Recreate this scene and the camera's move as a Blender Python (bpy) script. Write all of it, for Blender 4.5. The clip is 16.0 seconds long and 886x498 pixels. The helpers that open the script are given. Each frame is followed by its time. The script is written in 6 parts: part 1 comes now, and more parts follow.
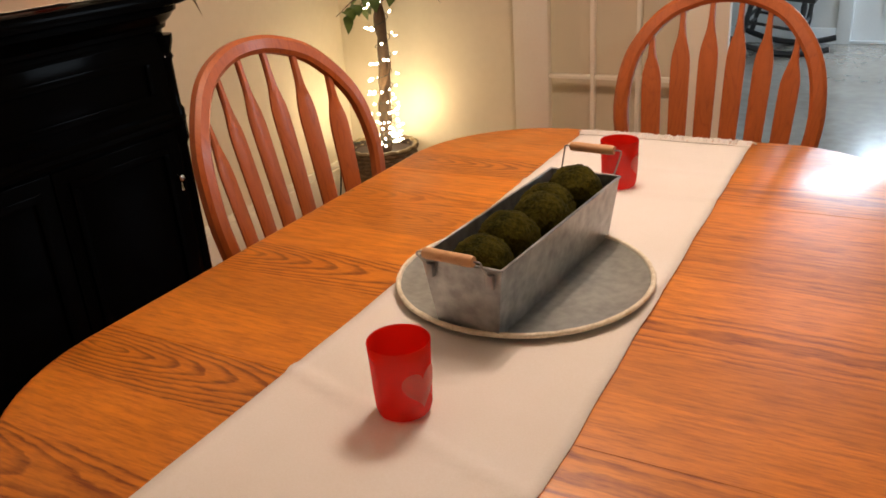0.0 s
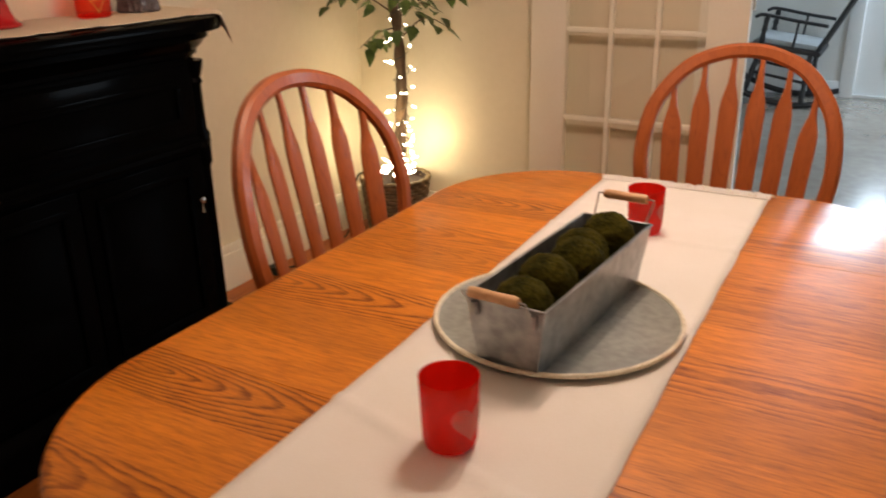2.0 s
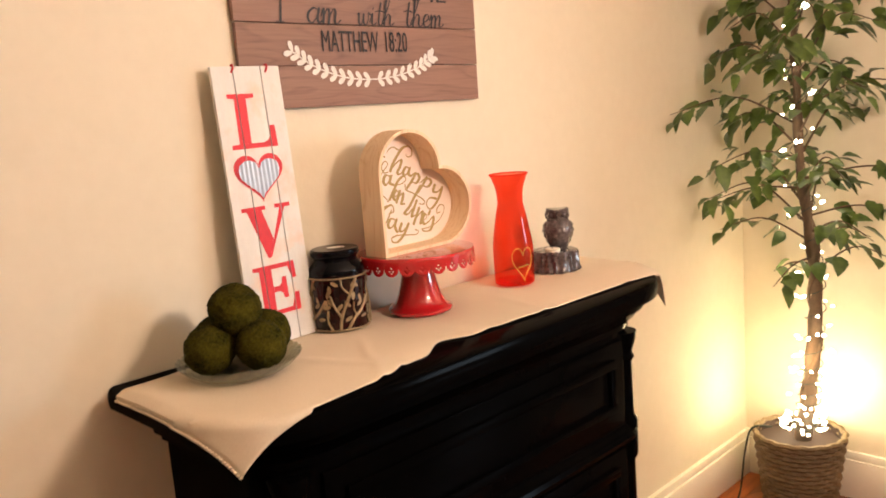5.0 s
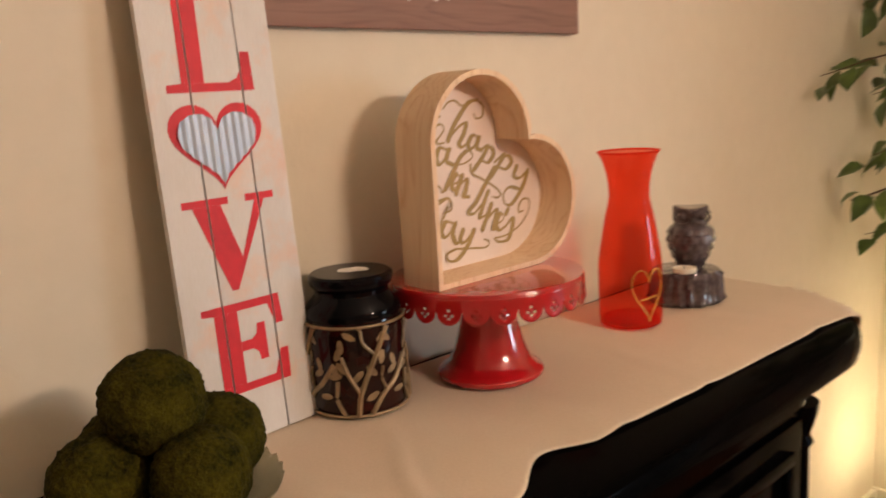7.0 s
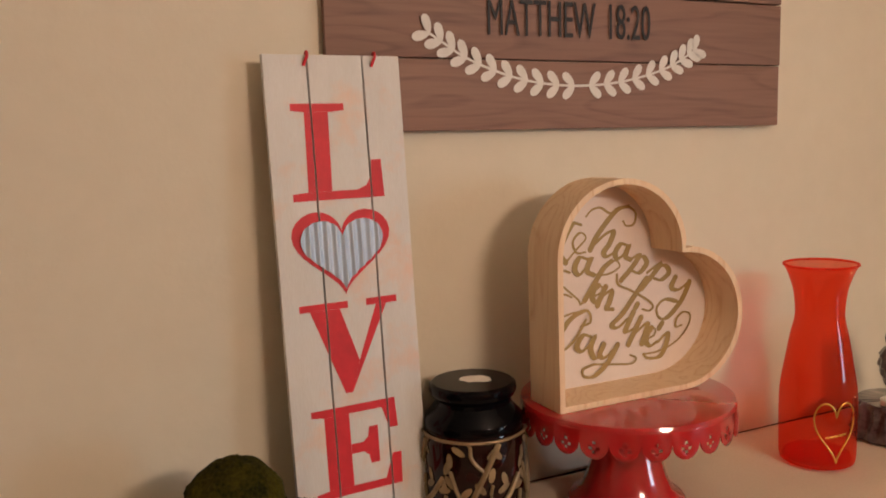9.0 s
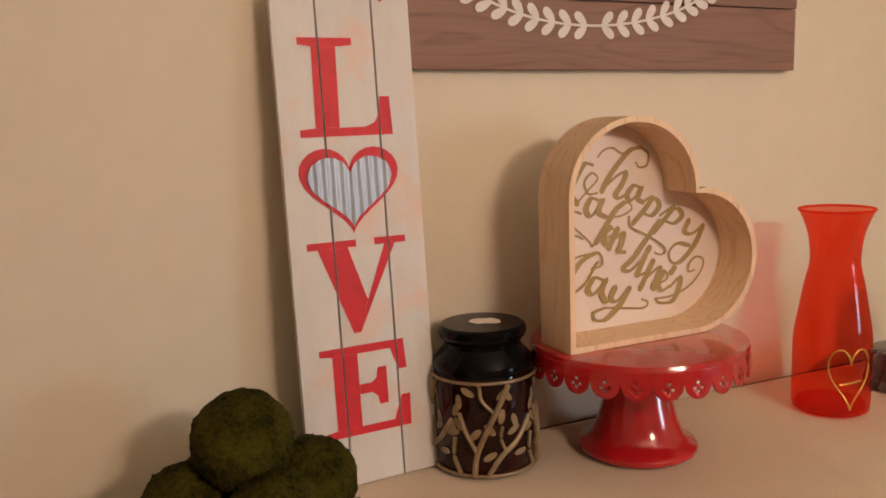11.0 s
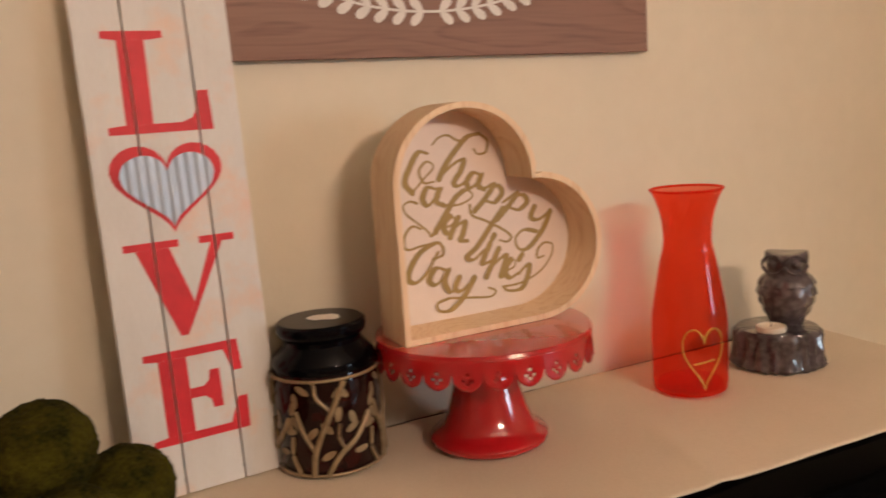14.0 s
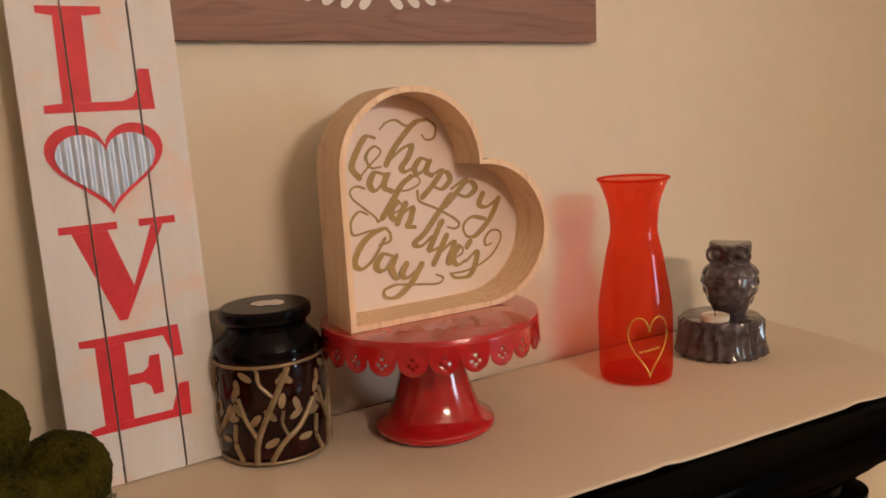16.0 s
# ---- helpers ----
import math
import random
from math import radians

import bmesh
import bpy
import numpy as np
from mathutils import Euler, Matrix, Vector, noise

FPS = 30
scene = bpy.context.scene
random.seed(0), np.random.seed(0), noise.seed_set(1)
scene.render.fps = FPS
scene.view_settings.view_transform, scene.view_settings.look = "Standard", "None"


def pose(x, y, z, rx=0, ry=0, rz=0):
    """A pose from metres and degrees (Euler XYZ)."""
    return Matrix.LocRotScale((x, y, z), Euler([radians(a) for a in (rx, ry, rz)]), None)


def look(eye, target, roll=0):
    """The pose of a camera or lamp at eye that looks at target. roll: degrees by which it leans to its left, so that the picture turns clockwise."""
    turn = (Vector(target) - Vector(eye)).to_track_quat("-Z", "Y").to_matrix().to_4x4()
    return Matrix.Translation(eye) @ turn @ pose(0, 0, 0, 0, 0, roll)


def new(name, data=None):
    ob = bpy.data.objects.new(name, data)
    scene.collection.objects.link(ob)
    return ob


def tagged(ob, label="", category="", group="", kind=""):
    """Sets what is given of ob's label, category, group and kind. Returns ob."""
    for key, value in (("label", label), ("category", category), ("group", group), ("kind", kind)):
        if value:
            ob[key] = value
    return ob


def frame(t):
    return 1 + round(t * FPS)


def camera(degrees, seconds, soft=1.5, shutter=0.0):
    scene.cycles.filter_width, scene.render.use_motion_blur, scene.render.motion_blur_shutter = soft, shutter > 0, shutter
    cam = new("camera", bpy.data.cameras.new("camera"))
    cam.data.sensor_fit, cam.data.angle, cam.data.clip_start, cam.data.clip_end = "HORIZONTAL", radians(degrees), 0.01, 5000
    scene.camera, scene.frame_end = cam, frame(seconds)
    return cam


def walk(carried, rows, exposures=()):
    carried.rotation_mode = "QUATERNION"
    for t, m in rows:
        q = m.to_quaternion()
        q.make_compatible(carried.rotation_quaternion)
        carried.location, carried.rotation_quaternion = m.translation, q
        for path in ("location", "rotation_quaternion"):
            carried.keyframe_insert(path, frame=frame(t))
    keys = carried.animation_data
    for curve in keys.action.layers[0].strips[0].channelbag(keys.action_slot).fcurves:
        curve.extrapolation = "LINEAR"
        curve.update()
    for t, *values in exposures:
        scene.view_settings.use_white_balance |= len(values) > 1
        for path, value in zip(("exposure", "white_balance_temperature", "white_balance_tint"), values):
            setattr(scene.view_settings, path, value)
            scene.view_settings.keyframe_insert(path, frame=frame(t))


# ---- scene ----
import itertools

cam = camera(56.5, 16.0, 1.7, 0.6)
PATH = [
    (0, (-0.198, 0.299, 1.262), (-1.121, 1.887, 0.472), -4.1),
    (0.5, (-0.2, 0.302, 1.26), (-1.112, 1.899, 0.474), -4.1),
    (1, (-0.199, 0.287, 1.269), (-1.068, 1.913, 0.494), -2.9),
    (1.5, (-0.202, 0.278, 1.272), (-1.089, 1.909, 0.528), -1.9),
    (2, (-0.24, 0.24, 1.291), (-1.158, 1.862, 0.566), -1.1),
    (2.2, (-0.269, 0.204, 1.319), (-1.221, 1.810, 0.603), -1.5),
    (2.5, (-0.347, 0.150, 1.340), (-1.353, 1.744, 0.672), -3.5),
    (2.7, (-0.397, 0.113, 1.354), (-1.465, 1.681, 0.718), -6.1),
    (3, (-0.480, 0.031, 1.384), (-1.692, 1.513, 0.811), -8.5),
    (3.5, (-0.574, 0.141, 1.456), (-1.968, 1.531, 1.099), -6.2),
    (4, (-0.78, 0.247, 1.479), (-2.261, 1.554, 1.16), -5.6),
    (4.5, (-0.895, 0.314, 1.502), (-2.317, 1.681, 1.171), -5.0),
    (6.8, (-1.551, 0.804, 1.441), (-2.965, 2.176, 1.099), -3.5),
    (7, (-1.582, 0.834, 1.438), (-3.019, 2.173, 1.063), -3.4),
    (7.5, (-1.603, 0.949, 1.46), (-3.243, 2.043, 1.123), -1.4),
    (8, (-1.57, 1.047, 1.461), (-3.336, 1.923, 1.119), -2.3),
    (8.5, (-1.55, 1.018, 1.522), (-3.349, 1.861, 1.286), -2.9),
    (9, (-1.531, 0.995, 1.509), (-3.336, 1.818, 1.25), -2.1),
    (11.5, (-1.543, 0.998, 1.462), (-3.348, 1.796, 1.137), -2.3),
    (12, (-1.549, 1.0, 1.465), (-3.348, 1.8, 1.116), -2.2),
    (12.5, (-1.55, 1.003, 1.463), (-3.359, 1.782, 1.115), -2.3),
    (13, (-1.55, 1.023, 1.465), (-3.356, 1.81, 1.119), -2.7),
    (13.5, (-1.534, 1.073, 1.459), (-3.32, 1.901, 1.105), -2.7),
    (14, (-1.495, 1.131, 1.451), (-3.262, 2.01, 1.126), -4.1),
    (14.5, (-1.486, 1.149, 1.437), (-3.193, 2.138, 1.105), -3.3),
    (15, (-1.5, 1.14, 1.443), (-3.21, 2.11, 1.078), -2.9),
    (15.5, (-1.497, 1.144, 1.44), (-3.207, 2.119, 1.086), -3.1),
    (16, (-1.494, 1.14, 1.436), (-3.209, 2.113, 1.1), -3.2),
]
# exposure of the clip's own camera, which brightens and darkens on the way
EXPOSURES = [(0.0, -0.12), (2.0, -0.14), (2.5, 0.08), (3.0, 0.55), (3.5, 0.75), (4.0, 0.88), (4.7, 0.85), (6.8, 0.12), (7.5, 0.0), (8.0, 0.0), (8.5, -0.08), (9.0, -0.28), (11.5, -0.12), (13.0, -0.12), (14.5, -0.08), (15.0, -0.12), (16.0, -0.2)]
walk(cam, [(t, look(eye, target, roll)) for t, eye, target, roll in PATH], EXPOSURES)

# ---- world and lights ----
world = bpy.data.worlds.new("sky")
world.use_nodes = True
scene.world = world
wn = world.node_tree.nodes
sky = wn.new("ShaderNodeTexSky")
sky.sky_type, sky.sun_disc, sky.sun_elevation, sky.sun_rotation = "NISHITA", False, radians(35), radians(40)
world.node_tree.links.new(sky.outputs["Color"], wn["Background"].inputs["Color"])
wn["Background"].inputs["Strength"].default_value = 0.1


def lamp(name, where, watts, colour, radius):
    d = bpy.data.lights.new(name, "POINT")
    d.energy, d.color, d.shadow_soft_size = watts, colour, radius
    ob = new(name, d)
    ob.location = where
    return ob


def area(name, where, target, sx, sy, watts, colour):
    d = bpy.data.lights.new(name, "AREA")
    d.shape, d.size, d.size_y, d.energy, d.color = "RECTANGLE", sx, sy, watts, colour
    ob = new(name, d)
    ob.matrix_world = look(where, target)
    return ob


WARM = (1.0, 0.735, 0.575)
# three bulbs of the hanging lamp over the table, above the view
for lx, ly in ((-0.68, 1.56), (-0.52, 1.67), (-0.68, 1.78)):
    lamp("pendant_bulb", (lx, ly, 1.90), 17.0, WARM, 0.028)
# glow of the string of lights round the trunk
for lx, ly, lz in ((-2.26, 3.12, 0.42), (-2.02, 3.25, 0.44), (-2.08, 3.09, 0.56)):
    lamp("string_light_glow", (lx, ly, lz), 1.0, (1.0, 0.72, 0.38), 0.03)
# daylight in the far room's door glass and from an added, unseen side window
area("door_daylight", (-0.13, 7.33, 1.45), (-0.13, 5.0, 0.6), 0.55, 0.9, 50, (0.66, 0.83, 1.0))
area("added_window_daylight", (2.72, 5.6, 1.5), (0.0, 5.4, 0.6), 1.3, 1.2, 66, (0.66, 0.83, 1.0))


# ---- materials ----
def material(name, base, rough=0.5, metal=0.0, vary=None, grain=8.0, fine=90.0, stretch=(1, 1, 1), bump=0.0, bump_scale=200.0, coat=0.0, spec=0.5, random_tint=0.0, rough_vary=0.0):
    m = bpy.data.materials.new(name)
    m.use_nodes = True
    t = m.node_tree
    n, l = t.nodes, t.links
    b = n["Principled BSDF"]
    b.inputs["Roughness"].default_value, b.inputs["Metallic"].default_value = rough, metal
    b.inputs["Coat Weight"].default_value, b.inputs["Coat Roughness"].default_value = coat, 0.12
    b.inputs["Specular IOR Level"].default_value = spec
    tc, mp = n.new("ShaderNodeTexCoord"), n.new("ShaderNodeMapping")
    mp.inputs["Scale"].default_value = stretch
    l.new(tc.outputs["Object"], mp.inputs["Vector"])
    a, c = n.new("ShaderNodeTexNoise"), n.new("ShaderNodeTexNoise")
    for node, s, d in ((a, grain, 4.0), (c, fine, 6.0)):
        node.inputs["Scale"].default_value, node.inputs["Detail"].default_value = s, d
        l.new(mp.outputs["Vector"], node.inputs["Vector"])
    mix = n.new("ShaderNodeMixRGB")
    mix.inputs[1].default_value = (*base, 1)
    mix.inputs[2].default_value = (*(vary or [v * 0.8 for v in base]), 1)
    add = n.new("ShaderNodeMath")
    add.operation = "MULTIPLY_ADD"
    l.new(c.outputs["Fac"], add.inputs[0])
    add.inputs[1].default_value = 0.5
    half = n.new("ShaderNodeMath")
    half.operation, half.inputs[1].default_value = "MULTIPLY", 0.6
    l.new(a.outputs["Fac"], half.inputs[0])
    l.new(half.outputs[0], add.inputs[2])
    ramp = n.new("ShaderNodeValToRGB")
    ramp.color_ramp.elements[0].position, ramp.color_ramp.elements[1].position = 0.38, 0.72
    l.new(add.outputs[0], ramp.inputs["Fac"])
    l.new(ramp.outputs["Color"], mix.inputs[0])
    out = mix.outputs[0]
    if random_tint:
        oi, hs, mr = n.new("ShaderNodeObjectInfo"), n.new("ShaderNodeHueSaturation"), n.new("ShaderNodeMapRange")
        mr.inputs["To Min"].default_value, mr.inputs["To Max"].default_value = 1 - random_tint, 1 + random_tint
        l.new(oi.outputs["Random"], mr.inputs["Value"])
        l.new(mr.outputs[0], hs.inputs["Value"])
        l.new(out, hs.inputs["Color"])
        out = hs.outputs["Color"]
    l.new(out, b.inputs["Base Color"])
    if rough_vary:
        mr = n.new("ShaderNodeMapRange")
        mr.inputs["To Min"].default_value, mr.inputs["To Max"].default_value = rough - rough_vary, rough + rough_vary
        l.new(a.outputs["Fac"], mr.inputs["Value"])
        l.new(mr.outputs[0], b.inputs["Roughness"])
    if bump:
        bn, bt = n.new("ShaderNodeBump"), n.new("ShaderNodeTexNoise")
        bt.inputs["Scale"].default_value, bt.inputs["Detail"].default_value = bump_scale, 4.0
        l.new(mp.outputs["Vector"], bt.inputs["Vector"])
        l.new(bt.outputs["Fac"], bn.inputs["Height"])
        bn.inputs["Strength"].default_value, bn.inputs["Distance"].default_value = bump, 0.002
        l.new(bn.outputs["Normal"], b.inputs["Normal"])
    return m


def wood(name, light, dark, axis=0, rough=0.35, coat=0.3, freq=7.0, cross=7.0, contrast=0.6, random_tint=0.0, patchy=False):
    """Flat-sawn wood: contour lines of a long noise along the axis, with fine pores over it."""
    m = bpy.data.materials.new(name)
    m.use_nodes = True
    t = m.node_tree
    n, l = t.nodes, t.links
    b = n["Principled BSDF"]
    b.inputs["Roughness"].default_value, b.inputs["Coat Weight"].default_value, b.inputs["Coat Roughness"].default_value = rough, coat, 0.1
    tc, mp, mp2, oi = n.new("ShaderNodeTexCoord"), n.new("ShaderNodeMapping"), n.new("ShaderNodeMapping"), n.new("ShaderNodeObjectInfo")
    sc, sc2 = [cross] * 3, [230.0] * 3
    sc[axis], sc2[axis] = cross * 0.15, 11.0
    mp.inputs["Scale"].default_value, mp2.inputs["Scale"].default_value = sc, sc2
    shift = n.new("ShaderNodeMath")
    shift.operation, shift.inputs[1].default_value = "MULTIPLY", 37.0 if random_tint else 0.0
    l.new(oi.outputs["Random"], shift.inputs[0])
    l.new(shift.outputs[0], mp.inputs["Location"])
    l.new(tc.outputs["Object"], mp.inputs["Vector"])
    l.new(tc.outputs["Object"], mp2.inputs["Vector"])
    a, p = n.new("ShaderNodeTexNoise"), n.new("ShaderNodeTexNoise")
    a.inputs["Scale"].default_value, a.inputs["Detail"].default_value, a.inputs["Roughness"].default_value = 1.0, 2.5, 0.42
    p.inputs["Scale"].default_value, p.inputs["Detail"].default_value = 1.0, 3.0
    l.new(mp.outputs["Vector"], a.inputs["Vector"])
    l.new(mp2.outputs["Vector"], p.inputs["Vector"])
    mul, ping = n.new("ShaderNodeMath"), n.new("ShaderNodeMath")
    mul.operation, mul.inputs[1].default_value = "MULTIPLY", freq * 4
    ping.operation = "FRACT"
    l.new(a.outputs["Fac"], mul.inputs[0])
    l.new(mul.outputs[0], ping.inputs[0])
    ramp = n.new("ShaderNodeValToRGB")
    e = ramp.color_ramp.elements
    e[0].position, e[0].color = 0.0, (0, 0, 0, 1)
    e[1].position, e[1].color = 1.0, (0.0, 0.0, 0.0, 1)
    for at, v in ((0.55, 0.06), (0.74, contrast * 0.5), (0.84, contrast), (0.93, contrast * 0.6)):
        e.new(at).color = (v, v, v, 1)
    l.new(ping.outputs[0], ramp.inputs["Fac"])
    lines = ramp.outputs["Color"]
    if patchy:
        # the strong figure shows in some stretches only
        pm, pn, pmr, pmul = n.new("ShaderNodeMapping"), n.new("ShaderNodeTexNoise"), n.new("ShaderNodeMapRange"), n.new("ShaderNodeMath")
        ps = [7.0] * 3
        ps[axis] = 1.6
        pm.inputs["Scale"].default_value = ps
        pn.inputs["Scale"].default_value, pn.inputs["Detail"].default_value = 1.0, 1.0
        pmr.inputs["From Min"].default_value, pmr.inputs["From Max"].default_value = 0.43, 0.57
        pmr.inputs["To Min"].default_value = 0.12
        pmul.operation = "MULTIPLY"
        l.new(tc.outputs["Object"], pm.inputs["Vector"])
        l.new(pm.outputs["Vector"], pn.inputs["Vector"])
        l.new(pn.outputs["Fac"], pmr.inputs["Value"])
        l.new(pmr.outputs[0], pmul.inputs[0])
        l.new(lines, pmul.inputs[1])
        lines = pmul.outputs[0]
    pr = n.new("ShaderNodeMapRange")
    pr.inputs["From Min"].default_value, pr.inputs["From Max"].default_value = 0.42, 0.75
    pr.inputs["To Max"].default_value = 0.8
    l.new(p.outputs["Fac"], pr.inputs["Value"])
    both = n.new("ShaderNodeMath")
    both.operation, both.use_clamp = "ADD", True
    mulp = n.new("ShaderNodeMath")
    mulp.operation = "MULTIPLY"
    add1 = n.new("ShaderNodeMath")
    add1.operation, add1.inputs[1].default_value = "ADD", 0.35
    l.new(lines, add1.inputs[0])
    l.new(pr.outputs[0], mulp.inputs[0])
    l.new(add1.outputs[0], mulp.inputs[1])
    l.new(lines, both.inputs[0])
    l.new(mulp.outputs[0], both.inputs[1])
    mix = n.new("ShaderNodeMixRGB")
    mix.inputs[1].default_value, mix.inputs[2].default_value = (*light, 1), (*dark, 1)
    l.new(both.outputs[0], mix.inputs[0])
    big = n.new("ShaderNodeTexNoise")
    big.inputs["Scale"].default_value = 3.0
    l.new(tc.outputs["Object"], big.inputs["Vector"])
    hs, mr = n.new("ShaderNodeHueSaturation"), n.new("ShaderNodeMapRange")
    mr.inputs["To Min"].default_value, mr.inputs["To Max"].default_value = 0.86, 1.14
    l.new(big.outputs["Fac"], mr.inputs["Value"])
    l.new(mr.outputs[0], hs.inputs["Value"])
    l.new(mix.outputs[0], hs.inputs["Color"])
    out = hs.outputs["Color"]
    if random_tint:
        h2, m2 = n.new("ShaderNodeHueSaturation"), n.new("ShaderNodeMapRange")
        m2.inputs["To Min"].default_value, m2.inputs["To Max"].default_value = 1 - random_tint, 1 + random_tint
        l.new(oi.outputs["Random"], m2.inputs["Value"])
        l.new(m2.outputs[0], h2.inputs["Value"])
        l.new(out, h2.inputs["Color"])
        out = h2.outputs["Color"]
    l.new(out, b.inputs["Base Color"])
    bn = n.new("ShaderNodeBump")
    bn.inputs["Strength"].default_value, bn.inputs["Distance"].default_value, bn.invert = 0.12, 0.001, True
    l.new(both.outputs[0], bn.inputs["Height"])
    l.new(bn.outputs["Normal"], b.inputs["Normal"])
    return m


def oak_strips(name, light, dark, rough, coat, width=0.105, first=-0.45):
    """Glued oak strips along x: conical growth rings give V figures in some strips, the others show mottled pores."""
    m = bpy.data.materials.new(name)
    m.use_nodes = True
    n, l = m.node_tree.nodes, m.node_tree.links
    b = n["Principled BSDF"]
    b.inputs["Roughness"].default_value, b.inputs["Coat Weight"].default_value, b.inputs["Coat Roughness"].default_value = rough, coat, 0.14
    b.inputs["Specular IOR Level"].default_value = 0.4

    def put(sock, v):
        if isinstance(v, (int, float)):
            sock.default_value = v
        else:
            l.new(v, sock)

    def calc(op, *args):
        q = n.new("ShaderNodeMath")
        q.operation = op
        for i, v in enumerate(args):
            put(q.inputs[i], v)
        return q.outputs[0]

    def span(v, a, c, lo=0.0, hi=1.0):
        q = n.new("ShaderNodeMapRange")
        put(q.inputs["Value"], v)
        for key, w in (("From Min", a), ("From Max", c), ("To Min", lo), ("To Max", hi)):
            q.inputs[key].default_value = w
        return q.outputs[0]

    def grain(scale, detail, roughness=0.5):
        mp, q = n.new("ShaderNodeMapping"), n.new("ShaderNodeTexNoise")
        mp.inputs["Scale"].default_value = scale
        l.new(tc.outputs["Object"], mp.inputs["Vector"])
        l.new(mp.outputs["Vector"], q.inputs["Vector"])
        q.inputs["Scale"].default_value, q.inputs["Detail"].default_value, q.inputs["Roughness"].default_value = 1.0, detail, roughness
        return q.outputs["Fac"]

    tc, xyz = n.new("ShaderNodeTexCoord"), n.new("ShaderNodeSeparateXYZ")
    l.new(tc.outputs["Object"], xyz.inputs[0])
    x, y = xyz.outputs["X"], xyz.outputs["Y"]
    u = calc("DIVIDE", calc("SUBTRACT", y, first), width)
    index = calc("ROUND", u)
    local = calc("MULTIPLY", calc("SUBTRACT", u, index), width)
    rnd = calc("FRACT", calc("MULTIPLY_ADD", index, 0.618, 20.1))
    rnd2 = calc("FRACT", calc("MULTIPLY_ADD", index, 0.377, 7.3))
    figure = span(calc("ABSOLUTE", calc("SUBTRACT", rnd, 0.5)), 0.24, 0.40, 0.16, 1.0)
    figure = calc("MULTIPLY", figure, span(x, -0.1, 0.3, 1.0, 0.55))
    warp = calc("MULTIPLY", calc("SUBTRACT", grain((5, 26, 5), 3.0, 0.5), 0.5), 0.017)
    warp2 = calc("MULTIPLY", calc("SUBTRACT", grain((26, 60, 26), 2.0), 0.5), 0.005)
    rise = calc("SMOOTH_MIN", calc("MULTIPLY_ADD", x, 0.17, calc("MULTIPLY_ADD", rnd2, 0.10, 0.045)), 0.05, 0.03)
    off = calc("ADD", calc("ADD", local, calc("MULTIPLY", calc("SUBTRACT", rnd2, 0.6), 0.03)), warp)
    ring = calc("SQRT", calc("ADD", calc("MULTIPLY", off, off), calc("MULTIPLY", rise, rise)))
    saw = calc("FRACT", calc("DIVIDE", calc("ADD", ring, warp2), 0.0074))
    early = calc("MULTIPLY", span(saw, 0.45, 0.78), span(saw, 1.0, 0.90))
    broken = span(grain((38, 240, 38), 3.0, 0.6), 0.32, 0.60, 0.6, 1.0)
    lines = calc("MULTIPLY", calc("MULTIPLY", early, figure), broken)
    pores = span(grain((30, 300, 30), 4.0, 0.62), 0.46, 0.72)
    mottle = span(grain((16, 95, 16), 4.0, 0.6), 0.42, 0.68)
    fleck = calc("ADD", calc("MULTIPLY", pores, 0.40), calc("MULTIPLY", mottle, 0.34))
    total = calc("MINIMUM", calc("ADD", calc("MULTIPLY", lines, 0.88), fleck), 1.0)
    mix = n.new("ShaderNodeMixRGB")
    mix.inputs[1].default_value, mix.inputs[2].default_value = (*light, 1), (*dark, 1)
    l.new(total, mix.inputs[0])
    tone = calc("MULTIPLY", span(rnd2, 0.0, 1.0, 0.88, 1.10), span(grain((3, 5, 3), 2.0), 0.3, 0.7, 0.92, 1.08))
    hs = n.new("ShaderNodeHueSaturation")
    l.new(tone, hs.inputs["Value"])
    l.new(mix.outputs[0], hs.inputs["Color"])
    l.new(hs.outputs["Color"], b.inputs["Base Color"])
    l.new(span(grain((7, 7, 7), 3.0), 0.3, 0.7, rough - 0.07, rough + 0.08), b.inputs["Roughness"])
    bn = n.new("ShaderNodeBump")
    bn.inputs["Strength"].default_value, bn.inputs["Distance"].default_value, bn.invert = 0.10, 0.001, True
    l.new(total, bn.inputs["Height"])
    l.new(bn.outputs["Normal"], b.inputs["Normal"])
    return m


def smudged(m, colour, scale, lo, hi, most):
    """Adds soft uneven smudges of a second paint."""
    n, l = m.node_tree.nodes, m.node_tree.links
    sock = n["Principled BSDF"].inputs["Base Color"]
    before = sock.links[0].from_socket
    tc, q, mr, mix = n.new("ShaderNodeTexCoord"), n.new("ShaderNodeTexNoise"), n.new("ShaderNodeMapRange"), n.new("ShaderNodeMixRGB")
    q.inputs["Scale"].default_value, q.inputs["Detail"].default_value, q.inputs["Roughness"].default_value = scale, 5.0, 0.62
    mr.inputs["From Min"].default_value, mr.inputs["From Max"].default_value, mr.inputs["To Max"].default_value = lo, hi, most
    l.new(tc.outputs["Object"], q.inputs["Vector"])
    l.new(q.outputs["Fac"], mr.inputs["Value"])
    l.new(mr.outputs[0], mix.inputs[0])
    l.new(before, mix.inputs[1])
    mix.inputs[2].default_value = (*colour, 1)
    l.new(mix.outputs[0], sock)


def glow(name, colour, strength):
    m = bpy.data.materials.new(name)
    m.use_nodes = True
    b = m.node_tree.nodes["Principled BSDF"]
    b.inputs["Base Color"].default_value = (*colour, 1)
    b.inputs["Emission Color"].default_value, b.inputs["Emission Strength"].default_value = (*colour, 1), strength
    return m


